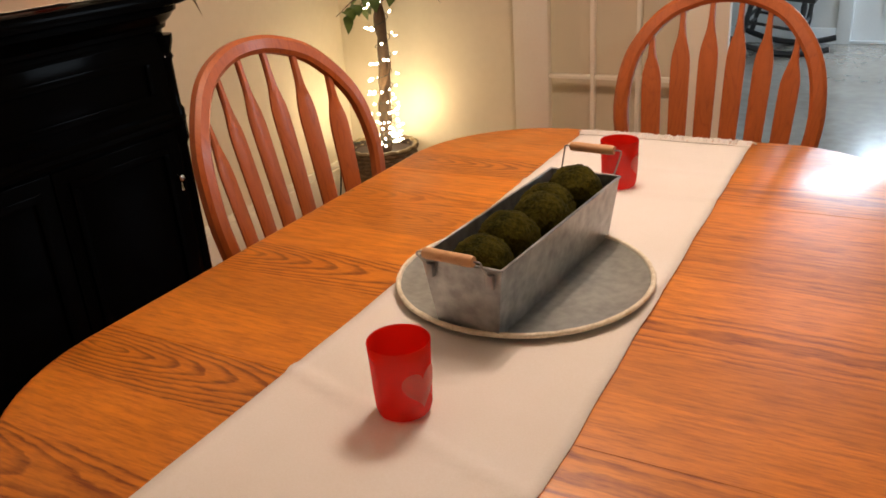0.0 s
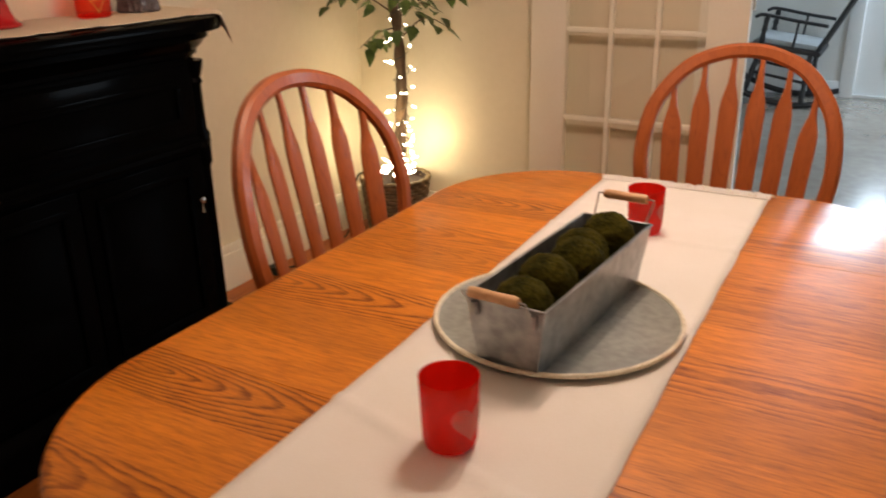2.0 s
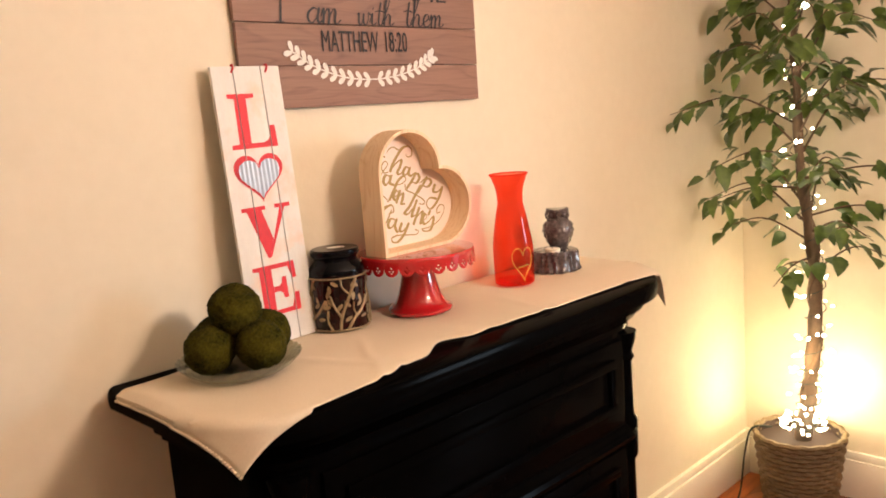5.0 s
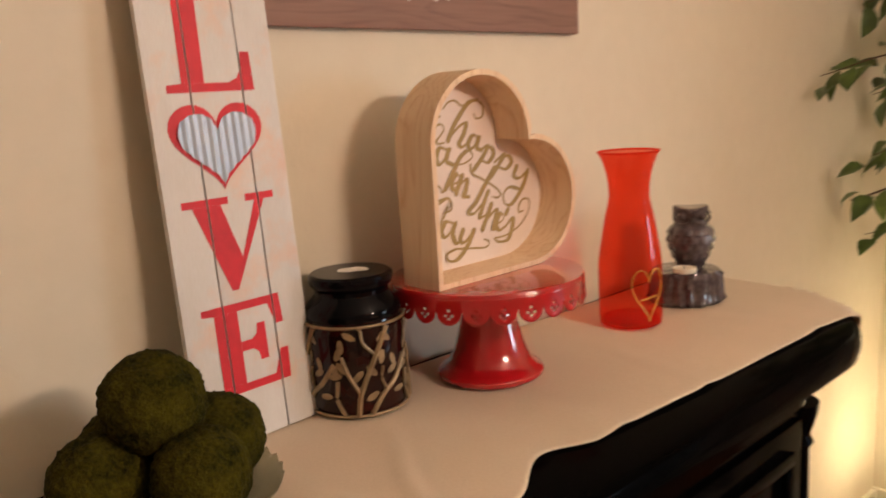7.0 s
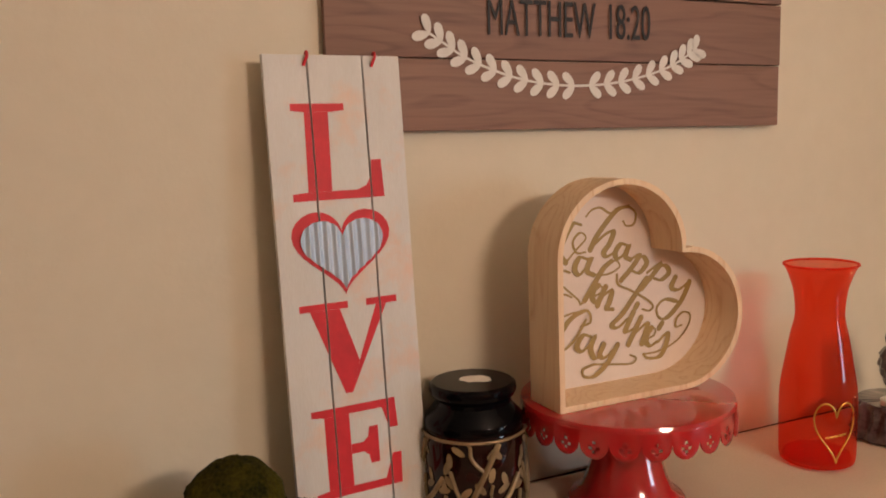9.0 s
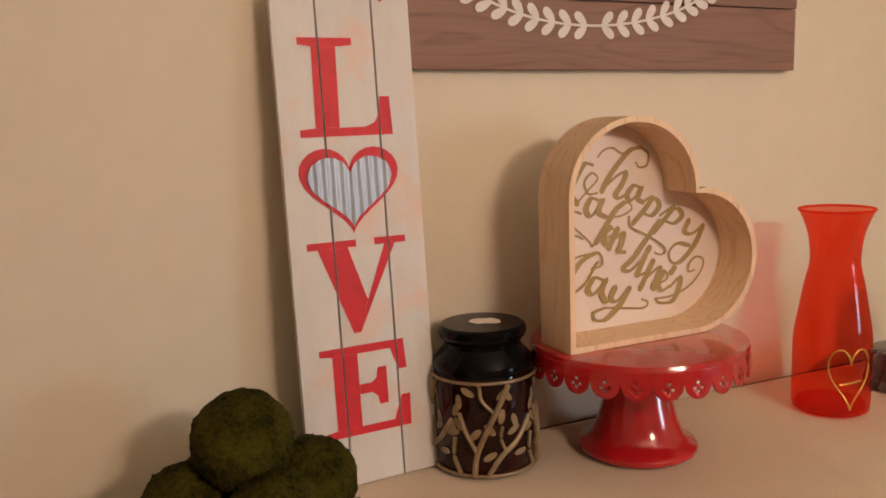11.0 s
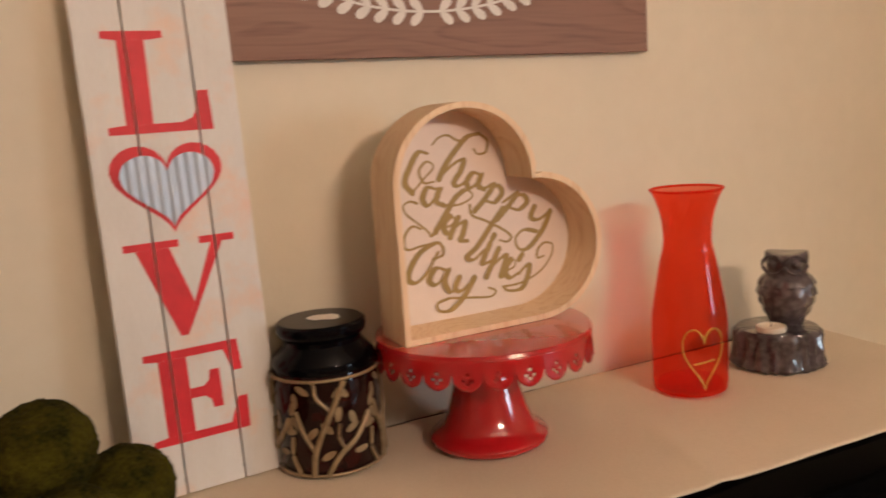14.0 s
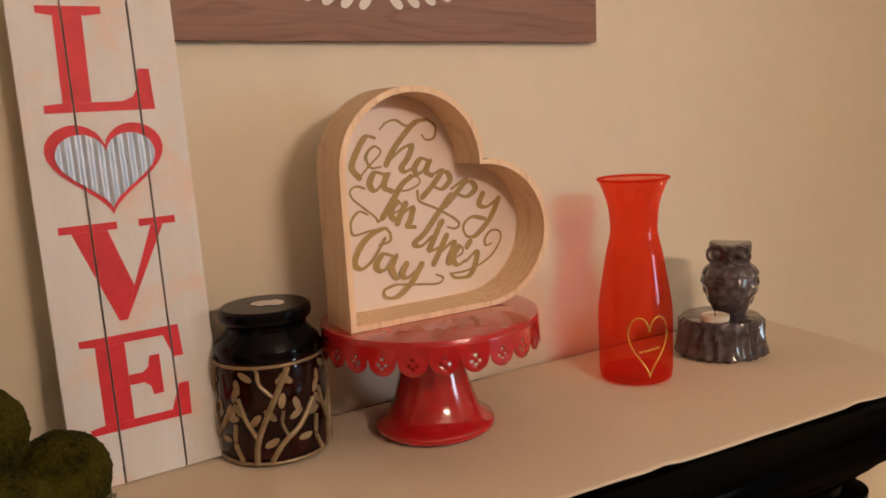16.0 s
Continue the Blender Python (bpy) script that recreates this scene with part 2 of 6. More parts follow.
def thin_glass(name, colour, gloss_rough=0.03, haze=0.0, haze_colour=(1, 1, 1), base=0.035, edge=0.5):
    """Thin glass: light passes through tinted; the gloss grows at grazing angles; haze adds a frosted, scattering share."""
    m = bpy.data.materials.new(name)
    m.use_nodes = True
    n, l = m.node_tree.nodes, m.node_tree.links
    n.remove(n["Principled BSDF"])
    tr, gl, lw, mx = n.new("ShaderNodeBsdfTransparent"), n.new("ShaderNodeBsdfGlossy"), n.new("ShaderNodeLayerWeight"), n.new("ShaderNodeMixShader")
    tr.inputs["Color"].default_value = (*colour, 1)
    gl.inputs["Roughness"].default_value = gloss_rough
    pw, ma = n.new("ShaderNodeMath"), n.new("ShaderNodeMath")
    pw.operation, pw.inputs[1].default_value = "POWER", 5.0
    ma.operation, ma.inputs[1].default_value, ma.inputs[2].default_value = "MULTIPLY_ADD", edge, base
    l.new(lw.outputs["Facing"], pw.inputs[0])
    l.new(pw.outputs[0], ma.inputs[0])
    body = tr.outputs[0]
    if haze:
        tl, df, m1, m2 = n.new("ShaderNodeBsdfTranslucent"), n.new("ShaderNodeBsdfDiffuse"), n.new("ShaderNodeMixShader"), n.new("ShaderNodeMixShader")
        tl.inputs["Color"].default_value = df.inputs["Color"].default_value = (*haze_colour, 1)
        m1.inputs[0].default_value, m2.inputs[0].default_value = 0.5, haze
        l.new(tl.outputs[0], m1.inputs[1])
        l.new(df.outputs[0], m1.inputs[2])
        l.new(tr.outputs[0], m2.inputs[1])
        l.new(m1.outputs[0], m2.inputs[2])
        body = m2.outputs[0]
    l.new(ma.outputs[0], mx.inputs[0])
    l.new(body, mx.inputs[1])
    l.new(gl.outputs[0], mx.inputs[2])
    l.new(mx.outputs[0], n["Material Output"].inputs["Surface"])
    return m


M_WALL = material("cream_wall_paint", (0.76, 0.69, 0.545), 0.62, vary=(0.72, 0.65, 0.505), grain=1.2, fine=30, bump=0.25, bump_scale=70, spec=0.3)
M_CEIL = material("white_ceiling_paint", (0.80, 0.78, 0.72), 0.8, vary=(0.76, 0.74, 0.68), grain=2, bump=0.2, bump_scale=120)
M_TRIM = material("white_gloss_trim_paint", (0.88, 0.85, 0.74), 0.35, vary=(0.85, 0.81, 0.69), grain=5, bump=0.1, bump_scale=60)
M_FARWALL = material("pale_far_room_wall", (0.78, 0.79, 0.78), 0.6, vary=(0.72, 0.73, 0.72), grain=1.5, bump=0.15, bump_scale=80)
M_FARFLOOR = material("polished_pale_floor", (0.30, 0.262, 0.222), 0.22, vary=(0.20, 0.168, 0.133), grain=2.2, fine=14, bump=0.1, bump_scale=9, rough_vary=0.08, coat=0.3)
M_FLOOR = wood("worn_orange_floor_boards", (0.38, 0.108, 0.018), (0.15, 0.036, 0.007), 1, 0.42, 0.12, 6, 5, 0.5, 0.22)
M_GAP = material("dark_floor_gap", (0.03, 0.014, 0.008), 0.9)
M_OAK = oak_strips("honey_oak_top", (0.66, 0.216, 0.014), (0.21, 0.044, 0.003), 0.40, 0.05)
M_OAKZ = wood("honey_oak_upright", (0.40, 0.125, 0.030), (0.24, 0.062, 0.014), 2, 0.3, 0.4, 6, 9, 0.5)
M_CLOTH = material("white_cotton_runner", (0.76, 0.735, 0.705), 0.9, vary=(0.71, 0.675, 0.62), grain=6, fine=400, bump=0.35, bump_scale=900, spec=0.1)
M_CLOTH2 = material("beige_linen_cloth", (0.72, 0.62, 0.48), 0.9, vary=(0.66, 0.56, 0.42), grain=5, fine=300, bump=0.4, bump_scale=700, spec=0.1)
M_BLACK = material("black_lacquer", (0.0012, 0.0011, 0.0011), 0.11, vary=(0.0018, 0.0016, 0.0015), grain=6, bump=0.03, bump_scale=40, spec=0.010)
M_TIN = material("galvanised_tin", (0.20, 0.215, 0.22), 0.36, 0.85, vary=(0.46, 0.48, 0.49), grain=22, fine=60, bump=0.06, bump_scale=40, rough_vary=0.12)
M_TINDARK = material("weathered_tin_plate", (0.22, 0.235, 0.22), 0.45, 0.6, vary=(0.36, 0.375, 0.35), grain=12, fine=80, bump=0.1, bump_scale=90, rough_vary=0.1)
M_RIM = material("whitewashed_rim", (0.80, 0.76, 0.63), 0.7, vary=(0.58, 0.52, 0.38), grain=70, fine=220, bump=0.3, bump_scale=250)
M_DOWEL = wood("pale_dowel_wood", (0.58, 0.34, 0.17), (0.42, 0.22, 0.09), 0, 0.5, 0.1, 5, 20, 0.4)
M_WIRE = material("grey_steel_wire", (0.45, 0.45, 0.44), 0.35, 1.0)
M_MOSS = material("dry_green_moss", (0.010, 0.0105, 0.0012), 0.95, vary=(0.070, 0.060, 0.005), grain=35, fine=260, bump=1.0, bump_scale=420, spec=0.1)
M_REDGLASS = thin_glass("frosted_red_glass", (0.92, 0.14, 0.10), 0.2, 0.60, (0.76, 0.034, 0.018), edge=0.2)
M_CARAFE = thin_glass("clear_red_glass", (1.0, 0.27, 0.17), 0.03, 0.08, (0.95, 0.07, 0.03), edge=0.3)
M_DISH = thin_glass("thick_cut_glass", (0.74, 0.77, 0.70), 0.05, 0.10, (0.60, 0.61, 0.54), base=0.12, edge=0.8)
M_PANE = thin_glass("window_pane_glass", (0.99, 0.99, 0.98), 0.01)
M_REDENAMEL = material("glossy_red_enamel", (0.50, 0.011, 0.015), 0.12, vary=(0.43, 0.009, 0.013), grain=3, coat=0.9)
M_REDPAINT = material("red_letter_paint", (0.70, 0.016, 0.028), 0.55, vary=(0.54, 0.014, 0.022), grain=20)
M_WHITEBOARD = material("whitewashed_board", (0.74, 0.73, 0.70), 0.65, vary=(0.68, 0.66, 0.62), grain=9, fine=120, stretch=(1, 6, 1), bump=0.15, bump_scale=160)
smudged(M_WHITEBOARD, (0.80, 0.56, 0.43), 17.0, 0.53, 0.72, 0.75)
M_PINE = wood("pale_pine", (0.84, 0.64, 0.42), (0.70, 0.46, 0.25), 2, 0.55, 0.0, 4, 12, 0.5)
M_PANEL = material("pinkish_white_panel", (0.82, 0.71, 0.62), 0.6, vary=(0.78, 0.67, 0.58), grain=6, bump=0.1, bump_scale=300)
M_GOLD = material("gold_lettering", (0.40, 0.27, 0.085), 0.5, 0.0, vary=(0.33, 0.22, 0.06), grain=60)
M_SIGN = wood("brown_stained_pallet_board", (0.26, 0.142, 0.101), (0.14, 0.072, 0.050), 1, 0.6, 0.0, 3, 12, 0.32, 0.12)
M_INK = material("black_lettering", (0.015, 0.012, 0.011), 0.6)
M_WHITEPAINT = material("white_painted_garland", (0.80, 0.77, 0.72), 0.65, vary=(0.72, 0.69, 0.63), grain=80)
M_BLUEMETAL = material("corrugated_bluish_metal", (0.50, 0.60, 0.72), 0.34, 0.35, vary=(0.58, 0.66, 0.76), grain=30)
M_JARGLASS = material("dark_candle_glass", (0.004, 0.002, 0.002), 0.08, vary=(0.028, 0.004, 0.003), grain=30, fine=80, spec=0.3)
M_BLACKGLOSS = material("black_glazed_lid", (0.003, 0.003, 0.004), 0.10, spec=0.14)
M_FILIGREE = material("tarnished_gold_filigree", (0.36, 0.265, 0.145), 0.45, 0.3, vary=(0.20, 0.14, 0.07), grain=60)
M_STICKER = material("torn_white_sticker", (0.82, 0.78, 0.70), 0.8)
M_OWL = material("grey_brown_glazed_ceramic", (0.036, 0.027, 0.029), 0.10, vary=(0.13, 0.105, 0.11), grain=45, fine=120, coat=0.5, bump=0.1, bump_scale=60)
M_WAX = material("white_wax", (0.80, 0.75, 0.62), 0.6)
M_LEAF = material("ficus_leaf", (0.028, 0.060, 0.013), 0.36, vary=(0.12, 0.19, 0.035), grain=5, fine=40, random_tint=0.2)
M_BARK = material("grey_brown_bark", (0.13, 0.080, 0.046), 0.9, vary=(0.06, 0.038, 0.022), grain=20, fine=110, stretch=(1, 1, 0.4), bump=0.8, bump_scale=70)
M_BASKET = material("brown_woven_wicker", (0.19, 0.135, 0.068), 0.7, vary=(0.10, 0.066, 0.03), grain=40, fine=200, bump=0.4, bump_scale=200, random_tint=0.1)
M_CORD = material("dark_green_cord", (0.010, 0.020, 0.012), 0.5)
M_BULB = glow("warm_white_bulb", (1.0, 0.86, 0.58), 26.0)
M_DAY = glow("daylight_outside", (0.78, 0.89, 1.0), 4.0)
M_HARDWARE = material("bright_nickel", (0.75, 0.72, 0.66), 0.22, 1.0)
M_ROCKER = material("black_painted_wood", (0.010, 0.011, 0.016), 0.35, vary=(0.022, 0.02, 0.02), grain=20)
M_FARDOOR = material("white_far_door_paint", (0.80, 0.82, 0.83), 0.4, vary=(0.75, 0.77, 0.78), grain=3)


# ---- builders ----
def part(name, bm, mat, parent=None, label="", smooth=35):
    me = bpy.data.meshes.new(name)
    bmesh.ops.recalc_face_normals(bm, faces=bm.faces)
    for f in bm.faces:
        f.smooth = smooth > 0
    for e in bm.edges:
        if len(e.link_faces) == 2 and e.calc_face_angle(0) > radians(smooth):
            e.smooth = False
    bm.to_mesh(me)
    bm.free()
    me.materials.append(mat)
    ob = new(name, me)
    if parent:
        ob.parent = parent
    if label:
        ob["label"] = label
    return ob


def share(name, ob, m, parent):
    """One more piece on the same mesh."""
    o = new(name, ob.data)
    o.parent, o.matrix_basis = parent, m
    return o


def thing(name, label, category, at=(0, 0, 0), rz=0, group="", kind=""):
    ob = new(name)
    ob.empty_display_size = 0.05
    ob.matrix_basis = pose(*at, 0, 0, rz)
    return tagged(ob, label, category, group, kind)


def solid(name, bm, mat, label, category, at=(0, 0, 0), rz=0, group="", kind="", smooth=35):
    ob = part(name, bm, mat, None, "", smooth)
    ob.matrix_basis = pose(*at, 0, 0, rz)
    return tagged(ob, label, category, group, kind)


def box(bm, x0, x1, y0, y1, z0, z1, bevel=0.0, m=None):
    vs = [bm.verts.new((x, y, z)) for x in (x0, x1) for y in (y0, y1) for z in (z0, z1)]
    fs = [bm.faces.new([vs[i] for i in q]) for q in ((0, 1, 3, 2), (4, 6, 7, 5), (0, 4, 5, 1), (2, 3, 7, 6), (0, 2, 6, 4), (1, 5, 7, 3))]
    if bevel:
        es = list({e for f in fs for e in f.edges})
        r = bmesh.ops.bevel(bm, geom=es, offset=bevel, segments=2, affect="EDGES", profile=0.6)
        vs = list({v for v in vs if v.is_valid} | set(r["verts"]))
    if m is not None:
        bmesh.ops.transform(bm, matrix=m, verts=vs)
    return bm


def boxed(*a, bevel=0.0, m=None):
    return box(bmesh.new(), *a, bevel=bevel, m=m)


def lathe(bm, profile, seg=32, at=(0, 0, 0), wobble=0.0, close=False):
    rings = []
    for r, z in profile:
        if r < 1e-5:
            rings.append([bm.verts.new((at[0], at[1], at[2] + z))])
        else:
            rings.append([bm.verts.new((at[0] + r * math.cos(2 * math.pi * i / seg), at[1] + r * math.sin(2 * math.pi * i / seg), at[2] + z)) for i in range(seg)])
    for a, b in zip(rings, rings[1:]):
        for i in range(seg):
            j = (i + 1) % seg
            q = [a[i % len(a)], a[j % len(a)], b[j % len(b)], b[i % len(b)]]
            q = list(dict.fromkeys(q))
            if len(q) > 2:
                bm.faces.new(q)
    for ring in (rings[0], rings[-1]) if not close else ():
        if len(ring) > 2:
            bm.faces.new(ring)
    if close:
        for i in range(seg):
            j = (i + 1) % seg
            bm.faces.new([rings[-1][i], rings[-1][j], rings[0][j], rings[0][i]])
    return bm


def smooth_path(points, steps=8, closed=False):
    """Catmull-Rom through the points."""
    pts = [Vector(p) for p in points]
    n = len(pts)
    out = []
    for i in range(n if closed else n - 1):
        p0 = pts[(i - 1) % n] if closed or i > 0 else pts[0] * 2 - pts[1]
        p1, p2 = pts[i], pts[(i + 1) % n]
        p3 = pts[(i + 2) % n] if closed or i + 2 < n else pts[-1] * 2 - pts[-2]
        for k in range(steps):
            t = k / steps
            out.append(0.5 * (2 * p1 + (p2 - p0) * t + (2 * p0 - 5 * p1 + 4 * p2 - p3) * t * t + (3 * p1 - p0 - 3 * p2 + p3) * t ** 3))
    if not closed:
        out.append(pts[-1])
    return out


def tube(bm, path, radius, seg=8, flat=1.0, up=(0, 0, 1), closed=False):
    """A tube along a path; radius may be a function of 0..1; flat squeezes it across 'up'."""
    n = len(path)
    rings = []
    for i, p in enumerate(path):
        a = path[(i - 1) % n] if closed else path[max(i - 1, 0)]
        b = path[(i + 1) % n] if closed else path[min(i + 1, n - 1)]
        d = (Vector(b) - Vector(a)).normalized()
        s = d.cross(Vector(up))
        s = s.normalized() if s.length > 1e-4 else d.orthogonal().normalized()
        u = s.cross(d).normalized()
        r = radius(i / max(n - 1, 1)) if callable(radius) else radius
        rings.append([bm.verts.new(Vector(p) + s * r * math.cos(2 * math.pi * k / seg) + u * r * flat * math.sin(2 * math.pi * k / seg)) for k in range(seg)])
    for a, b in zip(rings, rings[1:] + ([rings[0]] if closed else [])):
        for k in range(seg):
            bm.faces.new([a[k], a[(k + 1) % seg], b[(k + 1) % seg], b[k]])
    if not closed:
        bm.faces.new(rings[0])
        bm.faces.new(rings[-1])
    return bm


def loft(bm, outline, profile, cap=True):
    """Rings of outline(offset) at the heights of the profile [(offset, z)]."""
    rings = [[bm.verts.new((x, y, z)) for x, y in outline(o)] for o, z in profile]
    n = len(rings[0])
    for a, b in zip(rings, rings[1:]):
        for i in range(n):
            bm.faces.new([a[i], a[(i + 1) % n], b[(i + 1) % n], b[i]])
    if cap:
        bm.faces.new(rings[0])
        bm.faces.new(rings[-1])
    return bm


def slab(bm, pts, depth, m):
    """A flat outline in its own xy, extruded along z, set by m."""
    lo = [bm.verts.new(m @ Vector((x, y, 0))) for x, y in pts]
    hi = [bm.verts.new(m @ Vector((x, y, depth))) for x, y in pts]
    n = len(pts)
    bm.faces.new(lo[::-1])
    bm.faces.new(hi)
    for i in range(n):
        bm.faces.new([lo[i], lo[(i + 1) % n], hi[(i + 1) % n], hi[i]])
    return bm


def on_wall(x, y, z, lean=0.0, turn=0.0):
    """The frame of a sheet that faces +x: its own x runs along +y and its y upwards."""
    m = Matrix(((0, 0, 1, x), (1, 0, 0, y), (0, 1, 0, z), (0, 0, 0, 1)))
    return m @ pose(0, 0, 0, -lean, 0, turn)


def text(bm, body, size, m, width=None, shear=0.0, bold=0.0):
    c = bpy.data.curves.new("text", "FONT")
    c.body, c.size, c.extrude, c.shear, c.align_x, c.offset, c.resolution_u = body, size, 0.0004, shear, "CENTER", bold, 3
    ob = new("text", c)
    me = bpy.data.meshes.new_from_object(ob.evaluated_get(bpy.context.evaluated_depsgraph_get()))
    bpy.data.objects.remove(ob)
    bpy.data.curves.remove(c)
    xs = [v.co.x for v in me.vertices]
    k = width / (max(xs) - min(xs)) if width else 1.0
    me.transform(m @ Matrix.Diagonal((k, 1, 1, 1)))
    bm.from_mesh(me)
    bpy.data.meshes.remove(me)
    return bm


# strokes of a brush script, x-height 1, with the advance of each letter
SCRIPT = {
    "a": (1.0, [[(.75, .85), (.45, 1), (.1, .7), (.05, .3), (.3, 0), (.6, .3), (.8, .95)], [(.8, .95), (.72, .3), (.85, .02), (1.1, .25)]]),
    "h": (1.05, [[(-.1, .2), (.35, 1.3), (.6, 2.1), (.48, 2.45), (.28, 2.1), (.2, 1), (.1, 0)], [(.13, .3), (.45, .95), (.7, .8), (.66, .2), (.8, 0), (1.1, .25)]]),
    "e": (0.72, [[(-.05, .25), (.5, .6), (.55, .9), (.3, 1), (.08, .6), (.15, .1), (.45, 0), (.8, .3)]]),
    "m": (1.3, [[(-.05, .5), (.12, 1), (.14, .5), (.12, 0)], [(.14, .4), (.36, .95), (.52, .8), (.5, 0)], [(.52, .4), (.8, .95), (.97, .8), (.93, .15), (1.08, 0), (1.35, .25)]]),
    "t": (0.68, [[(.42, 1.9), (.3, .9), (.25, .2), (.42, 0), (.75, .25)], [(-.1, 1.15), (.3, 1.25), (.75, 1.15)]]),
    "i": (0.55, [[(-.05, .25), (.2, 1), (.16, .2), (.32, 0), (.6, .25)], [(.24, 1.35), (.28, 1.5)]]),
    "w": (1.2, [[(0, .85), (.12, .95), (.12, .2), (.33, 0), (.52, .5), (.55, .95), (.57, .2), (.8, 0), (1.0, .5), (.98, 1), (1.25, .85)]]),
    "I": (0.9, [[(.05, 1.9), (.65, 1.9)], [(.35, 1.9), (.35, 0)], [(.05, 0), (.65, 0)]]),
    " ": (0.75, []),
}


def brush(bm, points, thin, thick, m, steps=6, lift=0.0):
    """A flat brush stroke, wider where it runs downwards."""
    pts = smooth_path([(x, y, lift + 0.00005 * k) for k, (x, y) in enumerate(points)], steps)
    prev = None
    for i, p in enumerate(pts):
        d = (pts[min(i + 1, len(pts) - 1)] - pts[max(i - 1, 0)]).normalized()
        w = 0.5 * (thin + (thick - thin) * max(0.0, -d.y) ** 0.7)
        s = Vector((-d.y, d.x, 0)) * w
        cur = (bm.verts.new(m @ (p + s)), bm.verts.new(m @ (p - s)))
        if prev:
            bm.faces.new([prev[0], prev[1], cur[1], cur[0]])
        prev = cur
        if i in (0, len(pts) - 1):
            # a rounded end
            turn = math.atan2(d.y, d.x) + (math.pi if i == 0 else 0.0)
            bm.faces.new([bm.verts.new(m @ (p + Vector((math.cos(turn + a) * w, math.sin(turn + a) * w, 0)))) for a in [math.pi * (k / 6 - 0.5) for k in range(7)]])
    return bm


def script(bm, word, xh, m, thin=0.07, thick=0.26, slant=0.25, lift=0.0, drop=0.0, spread=1.0):
    """A word in brush script; each letter stands lower than the last by drop times the way along."""
    x = 0.0
    for ch in word:
        adv, strokes = SCRIPT[ch]
        for st in strokes:
            brush(bm, [((x + px + slant * py) * xh, (py - drop * x) * xh) for px, py in st], thin * xh, thick * xh, m, 6, lift)
            lift += 0.00011
        x += adv * spread
    return bm


def heart_outline(s, n=14):
    """A heart that stands upright, about 2.2 s wide and 2 s high, round its middle."""
    pts = []
    for i in range(n * 2):
        a = 2 * math.pi * i / (n * 2)
        pts.append((s * 1.07 * math.sin(a) ** 3, s * (13 * math.cos(a) - 5 * math.cos(2 * a) - 2 * math.cos(3 * a) - math.cos(4 * a)) / 16 * 1.0 + 0.1 * s))
    return pts


def moss_ball(name, r, at, seed, label, group):
    bm = bmesh.new()
    bmesh.ops.create_icosphere(bm, subdivisions=5, radius=r)
    off = Vector((seed * 3.1, seed * 1.7, seed))
    for v in bm.verts:
        d = v.co.normalized()
        k = 1 + 0.05 * noise.noise(d * 2.5 + off) + 0.045 * noise.noise(d * 9 + off) + 0.05 * noise.noise(d * 26 + off)
        v.co = d * r * k
    ob = solid(name, bm, M_MOSS, label, "moss ball", at, 0, group, smooth=180)
    return ob


# ---- setting ----
X0, X1, Y0, YB, CEIL = -2.42, 1.95, -1.6, 3.36, 2.5
YF, FX0, FX1 = 7.40, -2.9, 2.8
DX0, DX1, DH = -0.815, 0.92, 2.06
ROOM = dict(kind="structure")


def wall(name, *b, mat=M_WALL, label="cream painted plaster wall", bevel=0.0):
    return solid(name, boxed(*b, bevel=bevel), mat, label, "wall", **ROOM)


wall("wall_west", X0 - 0.12, X0, Y0 - 0.12, YB, 0, CEIL)
wall("wall_east", X1, X1 + 0.12, Y0 - 0.12, YB, 0, CEIL)
wall("wall_south", X0, X1, Y0 - 0.12, Y0, 0, CEIL)
bm = bmesh.new()
box(bm, FX0, DX0, YB, YB + 0.13, 0, CEIL)
box(bm, DX1, FX1, YB, YB + 0.13, 0, CEIL)
box(bm, DX0, DX1, YB, YB + 0.13, DH, CEIL)
solid("wall_north", bm, M_WALL, "cream plaster wall with a wide doorway", "wall", **ROOM)
solid("ceiling", boxed(FX0 - 0.12, FX1 + 0.12, Y0 - 0.12, YF + 0.12, CEIL, CEIL + 0.1), M_CEIL, "flat white painted ceiling", "ceiling", **ROOM)
# far room
wall("wall_far_west", FX0 - 0.12, FX0, YB + 0.13, YF, 0, CEIL, mat=M_FARWALL, label="pale painted wall of the next room")
bm = bmesh.new()
# opening for the unseen window that is added to light the far room
WY0, WY1, WZ0, WZ1 = 4.9, 6.3, 0.9, 2.1
box(bm, FX1, FX1 + 0.12, YB + 0.13, WY0, 0, CEIL)
box(bm, FX1, FX1 + 0.12, WY1, YF, 0, CEIL)
box(bm, FX1, FX1 + 0.12, WY0, WY1, 0, WZ0)
box(bm, FX1, FX1 + 0.12, WY0, WY1, WZ1, CEIL)
solid("wall_far_east", bm, M_FARWALL, "pale wall of the next room with an added window opening", "wall", **ROOM)
FDX0, FDX1 = -0.60, 0.34
bm = bmesh.new()
box(bm, FX0 - 0.12, FDX0, YF, YF + 0.12, 0, CEIL)
box(bm, FDX1, FX1 + 0.12, YF, YF + 0.12, 0, CEIL)
box(bm, FDX0, FDX1, YF, YF + 0.12, 2.06, CEIL)
solid("wall_far_north", bm, M_FARWALL, "pale wall of the next room round a door", "wall", **ROOM)
solid("far_floor", boxed(FX0 - 0.12, FX1 + 0.12, YB + 0.02, YF + 0.5, -0.1, 0.0), M_FARFLOOR, "shiny pale grey-beige floor of the next room", "floor", **ROOM)
solid("backdrop", boxed(-1.6, 1.4, YF + 1.2, YF + 1.22, 0, 3.2), M_DAY, "bright daylight outside the door", "backdrop", **ROOM)
solid("ground", boxed(-40, 40, -40, 40, -0.16, -0.11), M_GAP, "dark ground under the house", "ground", **ROOM)


